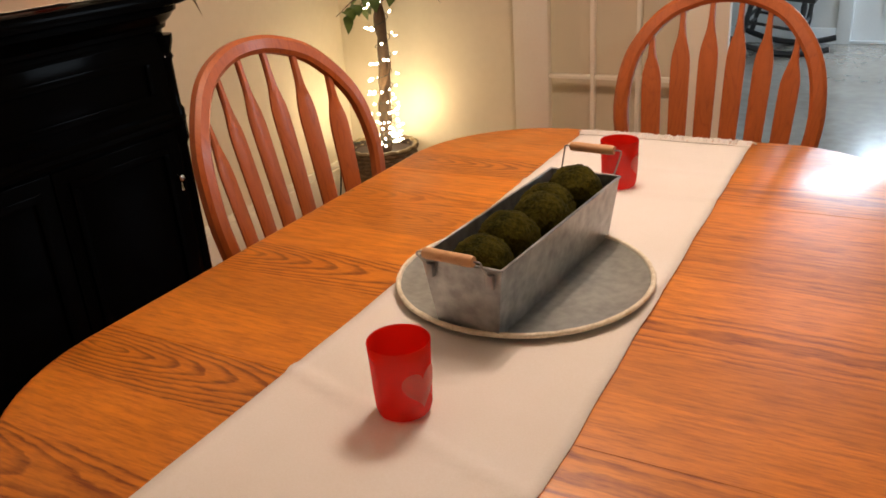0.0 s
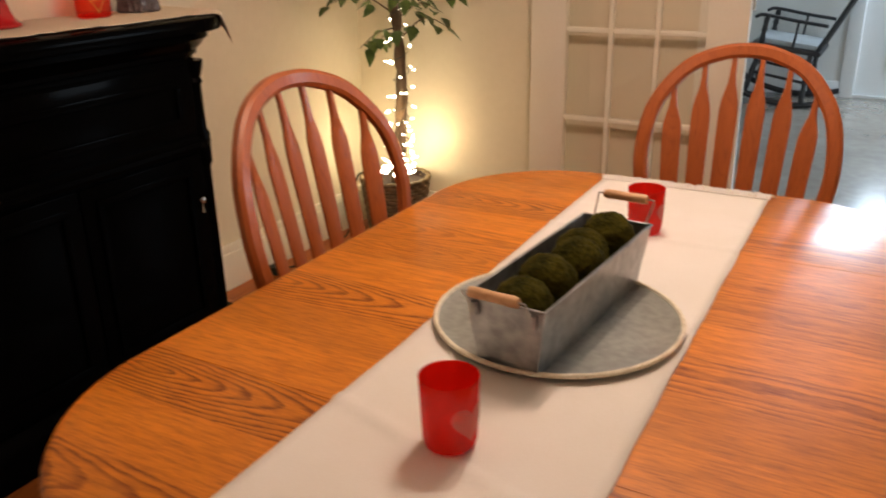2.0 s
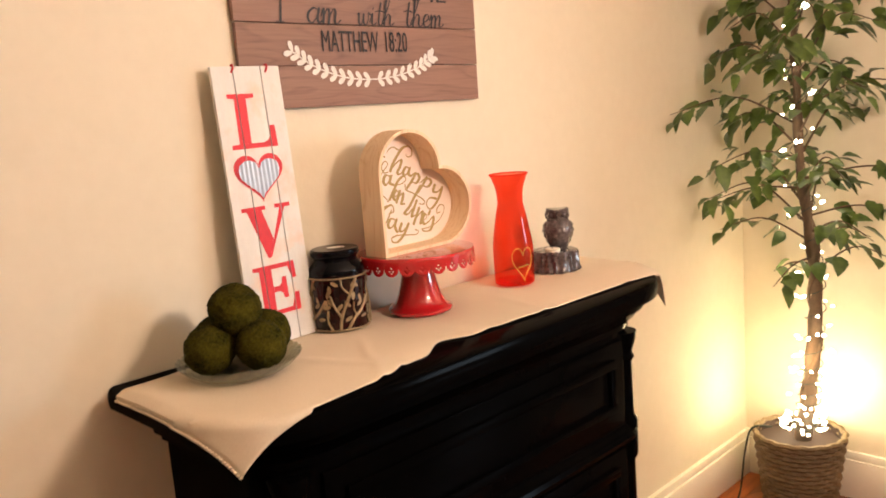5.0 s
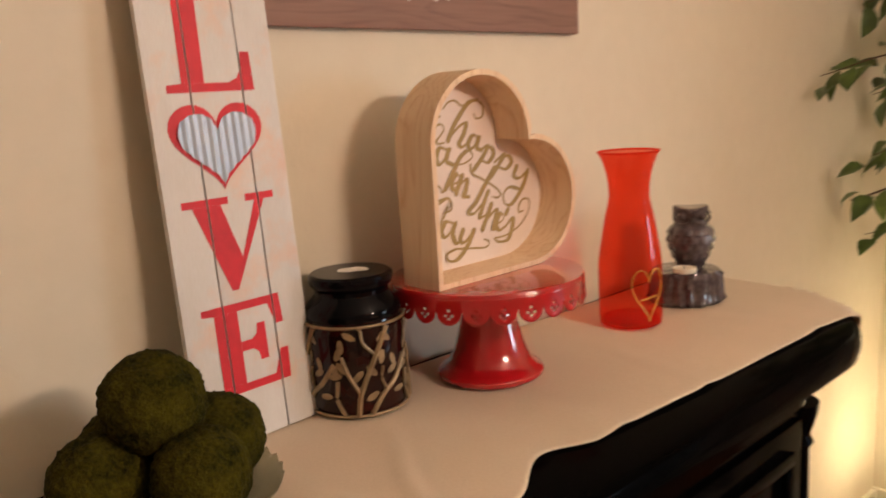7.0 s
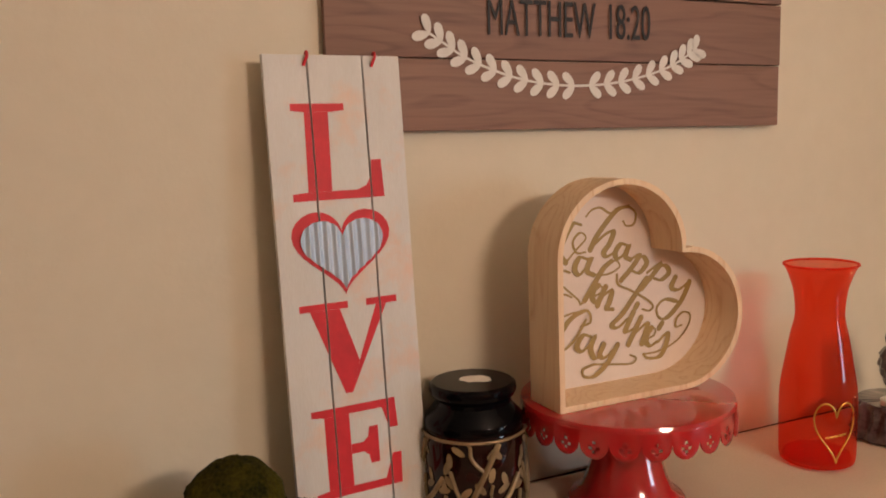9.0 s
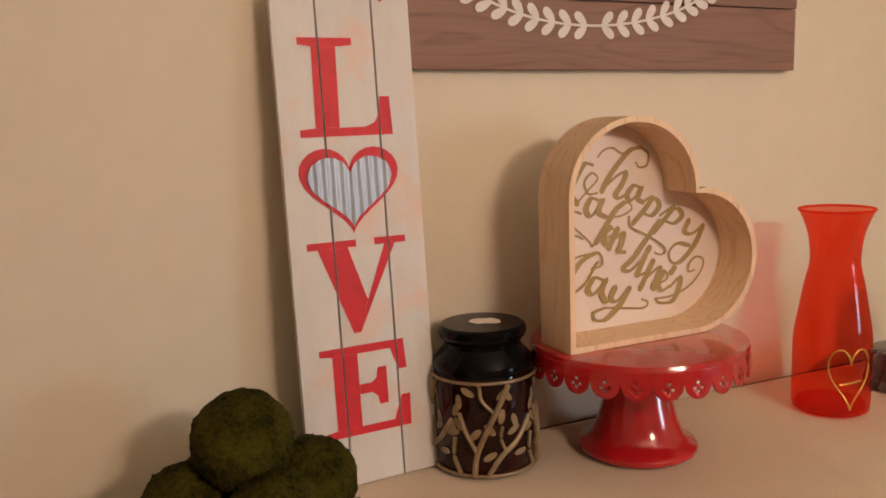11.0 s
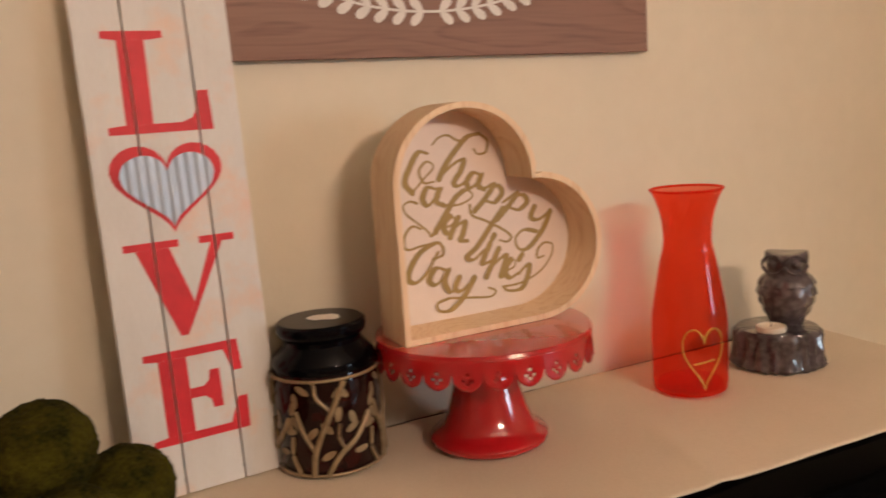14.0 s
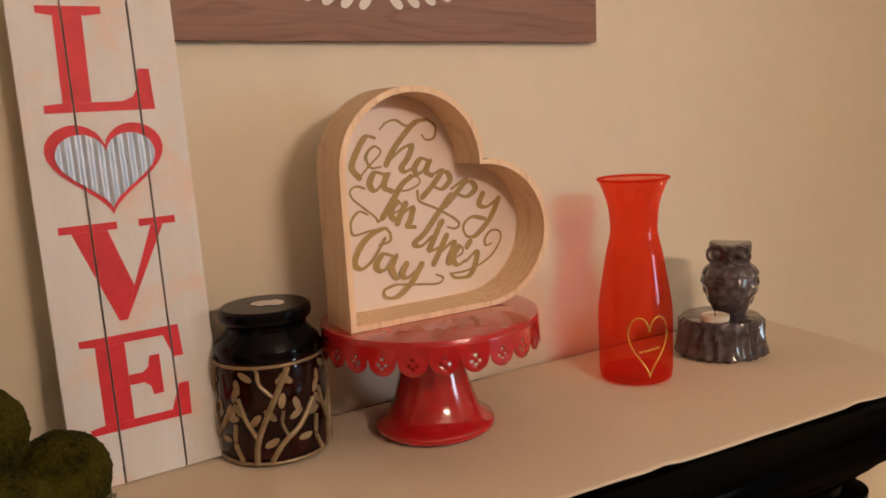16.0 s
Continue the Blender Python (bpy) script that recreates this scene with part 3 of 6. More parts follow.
def baseboard(name, x0, x1, y0, y1):
    bm = boxed(x0, x1, y0, y1, 0, 0.145, bevel=0.002)
    if x1 - x0 < y1 - y0:
        box(bm, x0, x1 - 0.006, y0, y1, 0.1455, 0.175, bevel=0.004)
    else:
        box(bm, x0, x1, y0 + 0.006, y1, 0.1455, 0.175, bevel=0.004)
    solid(name, bm, M_TRIM, "tall white painted wooden baseboard", "baseboard", **ROOM)


baseboard("baseboard_west", X0, X0 + 0.022, Y0, YB - 0.022)
baseboard("baseboard_north", X0, DX0 - 0.13, YB - 0.022, YB)
# casing round the doorway
bm = bmesh.new()
for a, b in ((DX0 - 0.11, DX0), (DX1, DX1 + 0.11)):
    box(bm, a, b, YB - 0.02, YB, 0, DH + 0.0, bevel=0.004)
box(bm, DX0 - 0.13, DX1 + 0.13, YB - 0.025, YB, DH + 0.001, DH + 0.12, bevel=0.004)
box(bm, DX0, DX0 + 0.018, YB - 0.004, YB + 0.134, 0, DH)
box(bm, DX1 - 0.018, DX1, YB - 0.004, YB + 0.134, 0, DH)
solid("door_casing", bm, M_TRIM, "white painted casing of the wide doorway", "trim", **ROOM)


# ---- glazed door, folded back flat against the wall ----
def french_door():
    d = thing("door_1", "open white glazed door folded back against the cream wall", "door", (-1.54, 3.262, 0.012), kind="structure")
    W, H, T = 0.80, 2.03, 0.036
    gx = [0.142, 0.315, 0.488, 0.661]
    gz = [0.245, 0.58, 0.915, 1.25, 1.585, 1.90]
    part("stile", boxed(0, gx[0], 0, T, 0, H, bevel=0.003), M_TRIM, d)
    part("stile", boxed(gx[3], W, 0, T, 0, H, bevel=0.003), M_TRIM, d)
    part("bottom_rail", boxed(gx[0], gx[3], 0.001, T - 0.001, 0, gz[0], bevel=0.002), M_TRIM, d)
    part("top_rail", boxed(gx[0], gx[3], 0.001, T - 0.001, gz[5], H, bevel=0.002), M_TRIM, d)
    for x in gx[1:3]:
        part("muntin", boxed(x - 0.0085, x + 0.0085, 0.004, T - 0.004, gz[0], gz[5], bevel=0.004), M_TRIM, d)
    for z in gz[1:5]:
        for i in range(3):
            a = gx[i] + (0.0085 if i else 0)
            b = gx[i + 1] - (0.0085 if i < 2 else 0)
            part("muntin", boxed(a, b, 0.005, T - 0.005, z - 0.0085, z + 0.0085, bevel=0.004), M_TRIM, d)
    for i in range(3):
        for j in range(5):
            a = gx[i] + (0.0085 if i else 0)
            b = gx[i + 1] - (0.0085 if i < 2 else 0)
            p = part("pane", boxed(a, b, 0.016, 0.020, gz[j] + (0.0085 if j else 0), gz[j + 1] - (0.0085 if j < 4 else 0)), M_PANE, d, smooth=0)
            p.visible_shadow = False
    for z in (0.25, 1.0, 1.78):
        bm = lathe(bmesh.new(), [(0.007, 0), (0.007, 0.09)], 10, (W + 0.002, T + 0.004, z))
        part("hinge", bm, M_HARDWARE, d)


french_door()


def far_door():
    d = thing("door_2", "white exterior door with a glazed upper half", "door", (FDX0, YF + 0.03, 0.006), kind="structure")
    W, H, T = FDX1 - FDX0 - 0.004, 2.048, 0.042
    bm = bmesh.new()
    box(bm, 0.004, 0.16, 0, T, 0, H)
    box(bm, W - 0.13, W, 0, T, 0, H)
    box(bm, 0.16, W - 0.13, 0, T, 0, 0.95)
    box(bm, 0.16, W - 0.13, 0, T, 1.92, H)
    part("leaf", bm, M_FARDOOR, d, smooth=0)
    for a, b in ((0.2, 0.45), (0.51, 0.76)):
        bm = bmesh.new()
        for q in ((a, b, 0.2, 0.222), (a, b, 0.728, 0.75), (a, a + 0.022, 0.222, 0.728), (b - 0.022, b, 0.222, 0.728)):
            box(bm, q[0], q[1], -0.012, 0.0, q[2], q[3], bevel=0.004)
        part("panel_moulding", bm, M_FARDOOR, d)
    p = part("pane", boxed(0.16, W - 0.13, 0.018, 0.024, 0.95, 1.92), M_PANE, d, smooth=0)
    p.visible_shadow = False
    part("knob", lathe(bmesh.new(), [(0, 0), (0.03, 0.005), (0.03, 0.03), (0, 0.04)], 14, (0.1, -0.02, 1.0)), M_HARDWARE, d)


far_door()
bm = bmesh.new()
box(bm, FDX0 - 0.10, FDX0 - 0.002, YF - 0.02, YF, 0, 2.06, bevel=0.004)
box(bm, FDX1 + 0.002, FDX1 + 0.10, YF - 0.02, YF, 0, 2.06, bevel=0.004)
box(bm, FDX0 - 0.12, FDX1 + 0.12, YF - 0.024, YF, 2.061, 2.16, bevel=0.004)
box(bm, FDX0 + 0.001, FDX1 - 0.001, YF + 0.002, YF + 0.028, 0.0005, 0.022, bevel=0.002)
solid("far_door_casing", bm, M_FARDOOR, "white casing of the exterior door", "trim", **ROOM)
solid("far_baseboard", boxed(FX0, FDX0 - 0.101, YF - 0.018, YF, 0, 0.12, bevel=0.004), M_FARDOOR, "white baseboard of the next room", "baseboard", **ROOM)
# out of view: frame added round the far room's extra daylight lamp
wf = thing("added_window_1", "unseen white framed window added to the next room", "window", (FX1 + 0.04, WY0, WZ0), kind="structure")
for a in ((0, 0.04, 0, WY1 - WY0, 0, 0.05), (0, 0.04, 0, WY1 - WY0, 1.15, 1.2), (0, 0.04, 0, 0.05, 0.05, 1.15), (0, 0.04, 1.35, 1.4, 0.05, 1.15), (0, 0.04, 0.05, 1.35, 0.58, 0.62)):
    part("window_frame", boxed(*a, bevel=0.003), M_FARDOOR, wf)


# ---- dining table ----
TX, TY = -0.62, 1.337


def table_outline(o, n=12):
    hx, hy, r = 0.497 + o, 0.690 + o, 0.26 + o
    pts = []
    for cx, cy, a0 in ((hx - r, hy - r, 0), (-(hx - r), hy - r, 90), (-(hx - r), -(hy - r), 180), (hx - r, -(hy - r), 270)):
        for i in range(n + 1):
            a = radians(a0 + 90 * i / n)
            pts.append((cx + r * math.cos(a), cy + r * math.sin(a)))
    # the short ends bow outwards a little
    return [(x, y + math.copysign(0.035 * max(0.0, 1 - (x / hx) ** 2), y) if abs(y) > hy - r - 1e-6 else y) for x, y in pts]


def cut(bm, co, no):
    """Keeps the side to which no points, and closes the cut."""
    r = bmesh.ops.bisect_plane(bm, geom=bm.verts[:] + bm.edges[:] + bm.faces[:], plane_co=co, plane_no=no, clear_inner=True)
    bmesh.ops.holes_fill(bm, edges=[e for e in bm.edges if e.is_boundary])
    return bm


def dining_table():
    t = thing("dining_table", "honey oak extending dining table with rounded ends", "table", (TX, TY, 0))
    profile = [(-0.02, 0.718), (-0.006, 0.719), (0.0, 0.726), (0.0, 0.738), (-0.005, 0.746), (-0.014, 0.750)]
    for lo, hi in ((-2.0, -0.3975), (-0.3965, 0.3225), (0.3235, 2.0)):
        bm = loft(bmesh.new(), table_outline, profile)
        cut(bm, (0, lo, 0), (0, 1, 0))
        cut(bm, (0, hi, 0), (0, -1, 0))
        part("tabletop_leaf", bm, M_OAK, t)
    for a in ((-0.34, 0.34, -0.58, -0.558), (-0.34, 0.34, 0.558, 0.58), (-0.38, -0.358, -0.53, 0.53), (0.358, 0.38, -0.53, 0.53)):
        part("apron", boxed(*a, 0.62, 0.7175, bevel=0.003), M_OAK, t)
    leg = [(0.028, 0.0), (0.03, 0.03), (0.02, 0.06), (0.032, 0.2), (0.038, 0.36), (0.026, 0.42), (0.036, 0.45), (0.036, 0.6175)]
    for x in (-0.33, 0.33):
        for y in (-0.52, 0.52):
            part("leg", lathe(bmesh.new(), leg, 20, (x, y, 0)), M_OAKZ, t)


dining_table()


def table_runner():
    x0, x1, y0, y1 = -0.800, -0.443, 0.645, 1.992
    r = thing("table_runner", "off-white woven cotton table runner with creases", "runner", (0, 0, 0))
    bm = bmesh.new()
    nx, ny = 22, 150
    grid = []
    for j in range(ny + 1):
        y = y0 + (y1 - y0) * j / ny
        row = []
        for i in range(nx + 1):
            u = i / nx
            edge = 0.0025 * noise.noise(Vector((y * 9, 3.0 if u < .5 else 8.0, 0))) * (1 if i in (0, nx) else 0)
            skew = -0.013 * (y - 1.3)
            x = x0 + (x1 - x0) * u + edge + skew
            z = 0.7518 + 0.0012 * noise.noise(Vector((x * 6, y * 6, 1.0)))
            for yc, s in ((0.945 - 0.10 * (u - 0.0), 1), (1.665, 1), (1.80, 0.6), (1.30, 0.6)):
                z += 0.0045 * s * math.exp(-((y - yc) / 0.007) ** 2)
            row.append(bm.verts.new((x, y, max(z, 0.7512))))
        grid.append(row)
    for a, b in zip(grid, grid[1:]):
        for i in range(nx):
            bm.faces.new([a[i], a[i + 1], b[i + 1], b[i]])
    cloth = part("cloth", bm, M_CLOTH, r, smooth=60)
    mod = cloth.modifiers.new("thickness", "SOLIDIFY")
    mod.thickness, mod.offset = 0.0012, 1.0
    bm = bmesh.new()
    rnd = random.Random(4)
    for i in range(220):
        x = x0 - 0.009 + (x1 - x0) * i / 219 + rnd.uniform(-.001, .001)
        L = rnd.uniform(0.014, 0.034)
        p = [(x, y1 - 0.003, 0.7540), (x + rnd.uniform(-.005, .005), y1 + L * 0.5, 0.7560 + rnd.uniform(0, .004)), (x + rnd.uniform(-.010, .010), y1 + L, 0.7535 + rnd.uniform(0, .003))]
        tube(bm, smooth_path(p, 3), 0.0017, 5)
    part("fringe", bm, M_CLOTH, r, "short knotted cotton fringe")


table_runner()


def tin_tray():
    t = thing("round_tray", "round galvanised tin tray with whitewashed rim", "tray", (-0.630, 1.264, 0.7560))
    part("plate", lathe(bmesh.new(), [(0, 0.0), (0.158, 0.0), (0.176, 0.006), (0.175, 0.0075), (0.157, 0.0025), (0, 0.0025)], 64), M_TINDARK, t)
    ring = [(0.1775 * math.cos(a), 0.1775 * math.sin(a), 0.0075) for a in [2 * math.pi * i / 120 for i in range(120)]]
    bm = bmesh.new()
    tube(bm, [Vector(p) for p in ring], lambda u: 0.0037 + 0.0009 * noise.noise(Vector((u * 60, 0, 0))), 8, closed=True)
    part("rim", bm, M_RIM, t, "cream whitewashed rolled rim")


tin_tray()


def tin_planter():
    """A flared trough of sheet metal on the tray, with a wooden bail handle at each end."""
    p = thing("tin_planter", "galvanised tin trough planter with two wooden handles", "planter", (-0.6195, 1.267, 0.7590), -3.9)
    H, bw, bl, tw, tl = 0.097, 0.043, 0.174, 0.0565, 0.184
    bm = bmesh.new()

    def ring(w, l, z, r=0.004):
        return [bm.verts.new((sx * w, sy * l, z)) for sx, sy in ((1, 1), (-1, 1), (-1, -1), (1, -1))]
    rings = [ring(bw, bl, 0), ring(tw, tl, H), ring(tw - 0.0016, tl - 0.0016, H), ring(bw - 0.0016, bl - 0.0016, 0.002)]
    for a, b in zip(rings, rings[1:]):
        for i in range(4):
            bm.faces.new([a[i], a[(i + 1) % 4], b[(i + 1) % 4], b[i]])
    bm.faces.new(rings[0])
    bm.faces.new(rings[-1])
    part("trough", bm, M_TIN, p, smooth=20)
    bm = bmesh.new()
    path = [Vector((sx * tw, sy * tl, H)) for sx, sy in ((1, 1), (-1, 1), (-1, -1), (1, -1))]
    for a, b in zip(path, path[1:] + path[:1]):
        tube(bm, [a, b], 0.0022, 8)
    part("rolled_rim", bm, M_TIN, p)
    for end, hz, out, hx in ((-1, 0.012, 0.012, -0.008), (1, 0.041, -0.004, 0.014)):
        y = end * tl
        c = Vector((hx, y + end * out, H + hz))
        bm = bmesh.new()
        prof = [(0.0, -0.035), (0.0065, -0.0345), (0.0075, -0.028), (0.0070, 0), (0.0075, 0.028), (0.0065, 0.0345), (0.0, 0.035)]
        lathe(bm, prof, 14)
        bmesh.ops.transform(bm, matrix=Matrix.Translation(c) @ pose(0, 0, 0, 0, 90, 0), verts=bm.verts[:])
        h = part("handle", bm, M_DOWEL, p, "turned pale wood handle")
        for s in (-1, 1):
            bm = bmesh.new()
            tube(bm, smooth_path([(hx + s * 0.034, c.y, c.z), (hx + s * 0.043, c.y, c.z), (hx + s * 0.045, c.y - end * 0.001, c.z - 0.006), (s * 0.042, y - end * 0.001 + end * 0.004, H - 0.012)], 5), 0.0013, 6)
            part("bail_wire", bm, M_WIRE, h)
        for s in (-1, 1):
            bm = bmesh.new()
            box(bm, s * 0.042 - 0.005, s * 0.042 + 0.005, min(y, y + end * 0.004) - 0.002, max(y, y + end * 0.004) + 0.002 - 0.004 * (end > 0), H - 0.024, H - 0.006, bevel=0.002)
            part("bracket", bm, M_TIN, p)


tin_planter()
for i, (dx, dy, dz) in enumerate(((-0.004, -0.127, 0.066), (-0.006, -0.052, 0.072), (0.005, 0.022, 0.074), (-0.010, 0.072, 0.070), (0.006, 0.134, 0.080))):
    a = radians(-3.9)
    moss_ball("moss_ball", 0.0415, (-0.6195 + dx * math.cos(a) - dy * math.sin(a), 1.267 + dx * math.sin(a) + dy * math.cos(a), 0.761 + dz), i + 1, "dark green moss ball lying in the tin trough", "moss balls in the trough")


def votive(at, rz):
    c = thing("votive_cup", "frosted red glass votive cup with a clear heart", "candle holder", at, rz, "red cups on the runner")
    prof = [(0.0, 0.0), (0.024, 0.0), (0.0285, 0.003), (0.0305, 0.010), (0.0315, 0.03), (0.0325, 0.06), (0.0338, 0.0855), (0.0334, 0.0865), (0.0326, 0.0855), (0.031, 0.06), (0.030, 0.03), (0.028, 0.010), (0.0, 0.008)]
    part("cup", lathe(bmesh.new(), prof, 48), M_REDGLASS, c)
    bm = bmesh.new()
    # a heart wrapped on the cup's side
    pts = [(0.0240 * x / 1.07, 0.0250 * y) for x, y in heart_outline(1.0, 20)]
    rings = []
    for f in (1.0, 0.75, 0.5, 0.25):
        ring = []
        for u, v in pts:
            a, z = u * f / 0.0325, 0.040 + v * f
            r = 0.0306 + z * 0.0365 + 0.0009
            ring.append(bm.verts.new((r * math.cos(a), r * math.sin(a), z)))
        rings.append(ring)
    for p, q in zip(rings, rings[1:]):
        for i in range(len(p)):
            bm.faces.new([p[i], p[(i + 1) % len(p)], q[(i + 1) % len(p)], q[i]])
    bm.faces.new(rings[-1])
    part("heart_motif", bm, M_HEARTGLASS, c, "pale clear heart etched in the glass")


M_HEARTGLASS = thin_glass("pale_etched_glass", (0.95, 0.75, 0.70), 0.08, 0.45, (0.85, 0.42, 0.34))
votive((-0.621, 0.921, 0.7550), -16)
votive((-0.625, 1.684, 0.7550), 6)


# ---- chairs ----
def dining_chair(at, rz, wide=1.0, top=0.0):
    """Bow-back chair with six arrow slats; it faces +y, its base at the seat's middle."""
    c = thing("dining_chair", "reddish oak bow-back dining chair with arrow slats", "chair", at, rz, "chairs round the table")
    lean = lambda z: -0.185 - (z - 0.455) * 0.195
    ZB = 0.455
    pts = [(-0.165, ZB - 0.01), (-0.195, 0.56), (-0.226, 0.70), (-0.232, 0.79), (-0.212, 0.89), (-0.15, 0.975), (-0.075, 1.013), (0, 1.024)]
    pts = [(x * wide, z + top * (z - 0.45) / 0.57) for x, z in pts]
    pts = pts + [(-x, z) for x, z in pts[-2::-1]]
    curve = lambda x: 0.045 * (x / 0.232) ** 2
    path = smooth_path([(x, lean(z) + curve(x), z) for x, z in pts], 6)
    bm = bmesh.new()
    n = len(path)
    rings = []
    for i, p in enumerate(path):
        d = (path[min(i + 1, n - 1)] - path[max(i - 1, 0)]).normalized()
        nrm = Vector((0, 1, 0.195)).normalized()
        s = d.cross(nrm).normalized()
        nrm = s.cross(d).normalized()
        w, h = 0.0175, 0.0125
        sec = [(-w, -h * .6), (-w * .6, -h), (w * .6, -h), (w, -h * .6), (w, h * .5), (w * .55, h), (-w * .55, h), (-w, h * .5)]
        rings.append([bm.verts.new(p + s * a + nrm * b) for a, b in sec])
    for a, b in zip(rings, rings[1:]):
        for k in range(8):
            bm.faces.new([a[k], a[(k + 1) % 8], b[(k + 1) % 8], b[k]])
    bm.faces.new(rings[0])
    bm.faces.new(rings[-1])
    part("bow", bm, M_CHAIR, c)

    def hoop_z(x):
        best = min((p for p in path if p.z > 0.72), key=lambda p: abs(p.x - x))
        return best.z
    for slat in range(6):
        f = (slat - 2.5) / 2.5
        xb, xt = f * 0.140 * wide, f * 0.172 * wide
        zt = hoop_z(xt) - 0.008
        bm = bmesh.new()
        secs = [(0.0, 0.0165), (0.35, 0.0200), (0.62, 0.0218), (0.765, 0.0215), (0.825, 0.0165), (0.875, 0.0100), (0.93, 0.0070), (1.0, 0.0062)]
        rr = []
        for u, w in [(q.x, q.y) for q in smooth_path([(a, b, 0) for a, b in secs], 3)]:
            z = 0.452 + (zt - 0.452) * u
            x = xb + (xt - xb) * u
            t = 0.0055
            y = lean(z) + 0.004 * math.sin(u * math.pi) + curve(x)
            rr.append([bm.verts.new((x + a * w, y + b * t + curve(x + a * w) - curve(x), z)) for a, b in ((-1, -.4), (-.7, -1), (.7, -1), (1, -.4), (1, .4), (.7, 1), (-.7, 1), (-1, .4))])
        for a, b in zip(rr, rr[1:]):
            for i in range(8):
                bm.faces.new([a[i], a[(i + 1) % 8], b[(i + 1) % 8], b[i]])
        bm.faces.new(rr[0])
        bm.faces.new(rr[-1])
        part("arrow_slat", bm, M_CHAIR, c)

    def seat(o):
        pts = []
        for i in range(40):
            a = 2 * math.pi * i / 40
            x, y = math.cos(a), math.sin(a)
            g = (abs(x) ** 3.2 + abs(y) ** 3.2) ** (-1 / 3.2)
            pts.append((x * g * (0.215 + o + 0.018 * y), y * g * (0.205 + o)))
        return pts
    part("seat", loft(bmesh.new(), seat, [(-0.02, 0.42), (-0.004, 0.424), (0.0, 0.435), (0.0, 0.444), (-0.01, 0.4545), (-0.03, 0.456), (-0.09, 0.448)]), M_CHAIR, c)
    legp = [(0.010, 0.0), (0.013, 0.05), (0.019, 0.17), (0.014, 0.2), (0.02, 0.23), (0.021, 0.33), (0.013, 0.4), (0.012, 0.425)]
    for sx in (-1, 1):
        for sy in (-1, 1):
            bm = lathe(bmesh.new(), legp, 14)
            for v in bm.verts:
                g = 1 - v.co.z / 0.425
                v.co.x += sx * (0.145 + 0.05 * g)
                v.co.y += sy * (0.135 + (0.05 if sy < 0 else 0.035) * g)
            part("leg", bm, M_CHAIR, c)
    for sx in (-1, 1):
        bm = bmesh.new()
        tube(bm, [Vector((sx * 0.172, -0.165 + 0.325 * i / 8, 0.19)) for i in range(9)], lambda u: 0.008 + 0.004 * math.sin(u * math.pi), 10)
        part("stretcher", bm, M_CHAIR, c)
    bm = bmesh.new()
    tube(bm, [Vector((-0.172 + 0.344 * i / 8, 0, 0.19)) for i in range(9)], lambda u: 0.008 + 0.004 * math.sin(u * math.pi), 10)
    part("stretcher", bm, M_CHAIR, c)
    return c


M_CHAIR = wood("reddish_oak_chair", (0.37, 0.092, 0.018), (0.21, 0.044, 0.009), 2, 0.42, 0.10, 5, 10, 0.28)
dining_chair((-1.024, 1.528, 0), -90, 1.08, -0.008)
dining_chair((-0.578, 2.055, 0), 180, 0.955, -0.018)


# ---- black chest against the west wall ----
CZ = 1.068


def chest_outline(xf, y0, y1, r, r2, back=X0 + 0.002, n=14):
    """Rounded front corners of radius r at the near end and r2 at the far end."""
    def f(o):
        a, b, c, k, q = xf + o, y0 - o, y1 + o, max(r + o, 0.005), max(r2 + o, 0.005)
        pts = [(back, b)]
        pts += [(a - k + k * math.sin(radians(90 * i / n)), b + k - k * math.cos(radians(90 * i / n))) for i in range(n + 1)]
        pts += [(a - q + q * math.cos(radians(90 * i / n)), c - q + q * math.sin(radians(90 * i / n))) for i in range(n + 1)]
        return pts + [(back, c)]
    return f


TOP = chest_outline(-1.995, 0.935, 2.216, 0.17, 0.25)


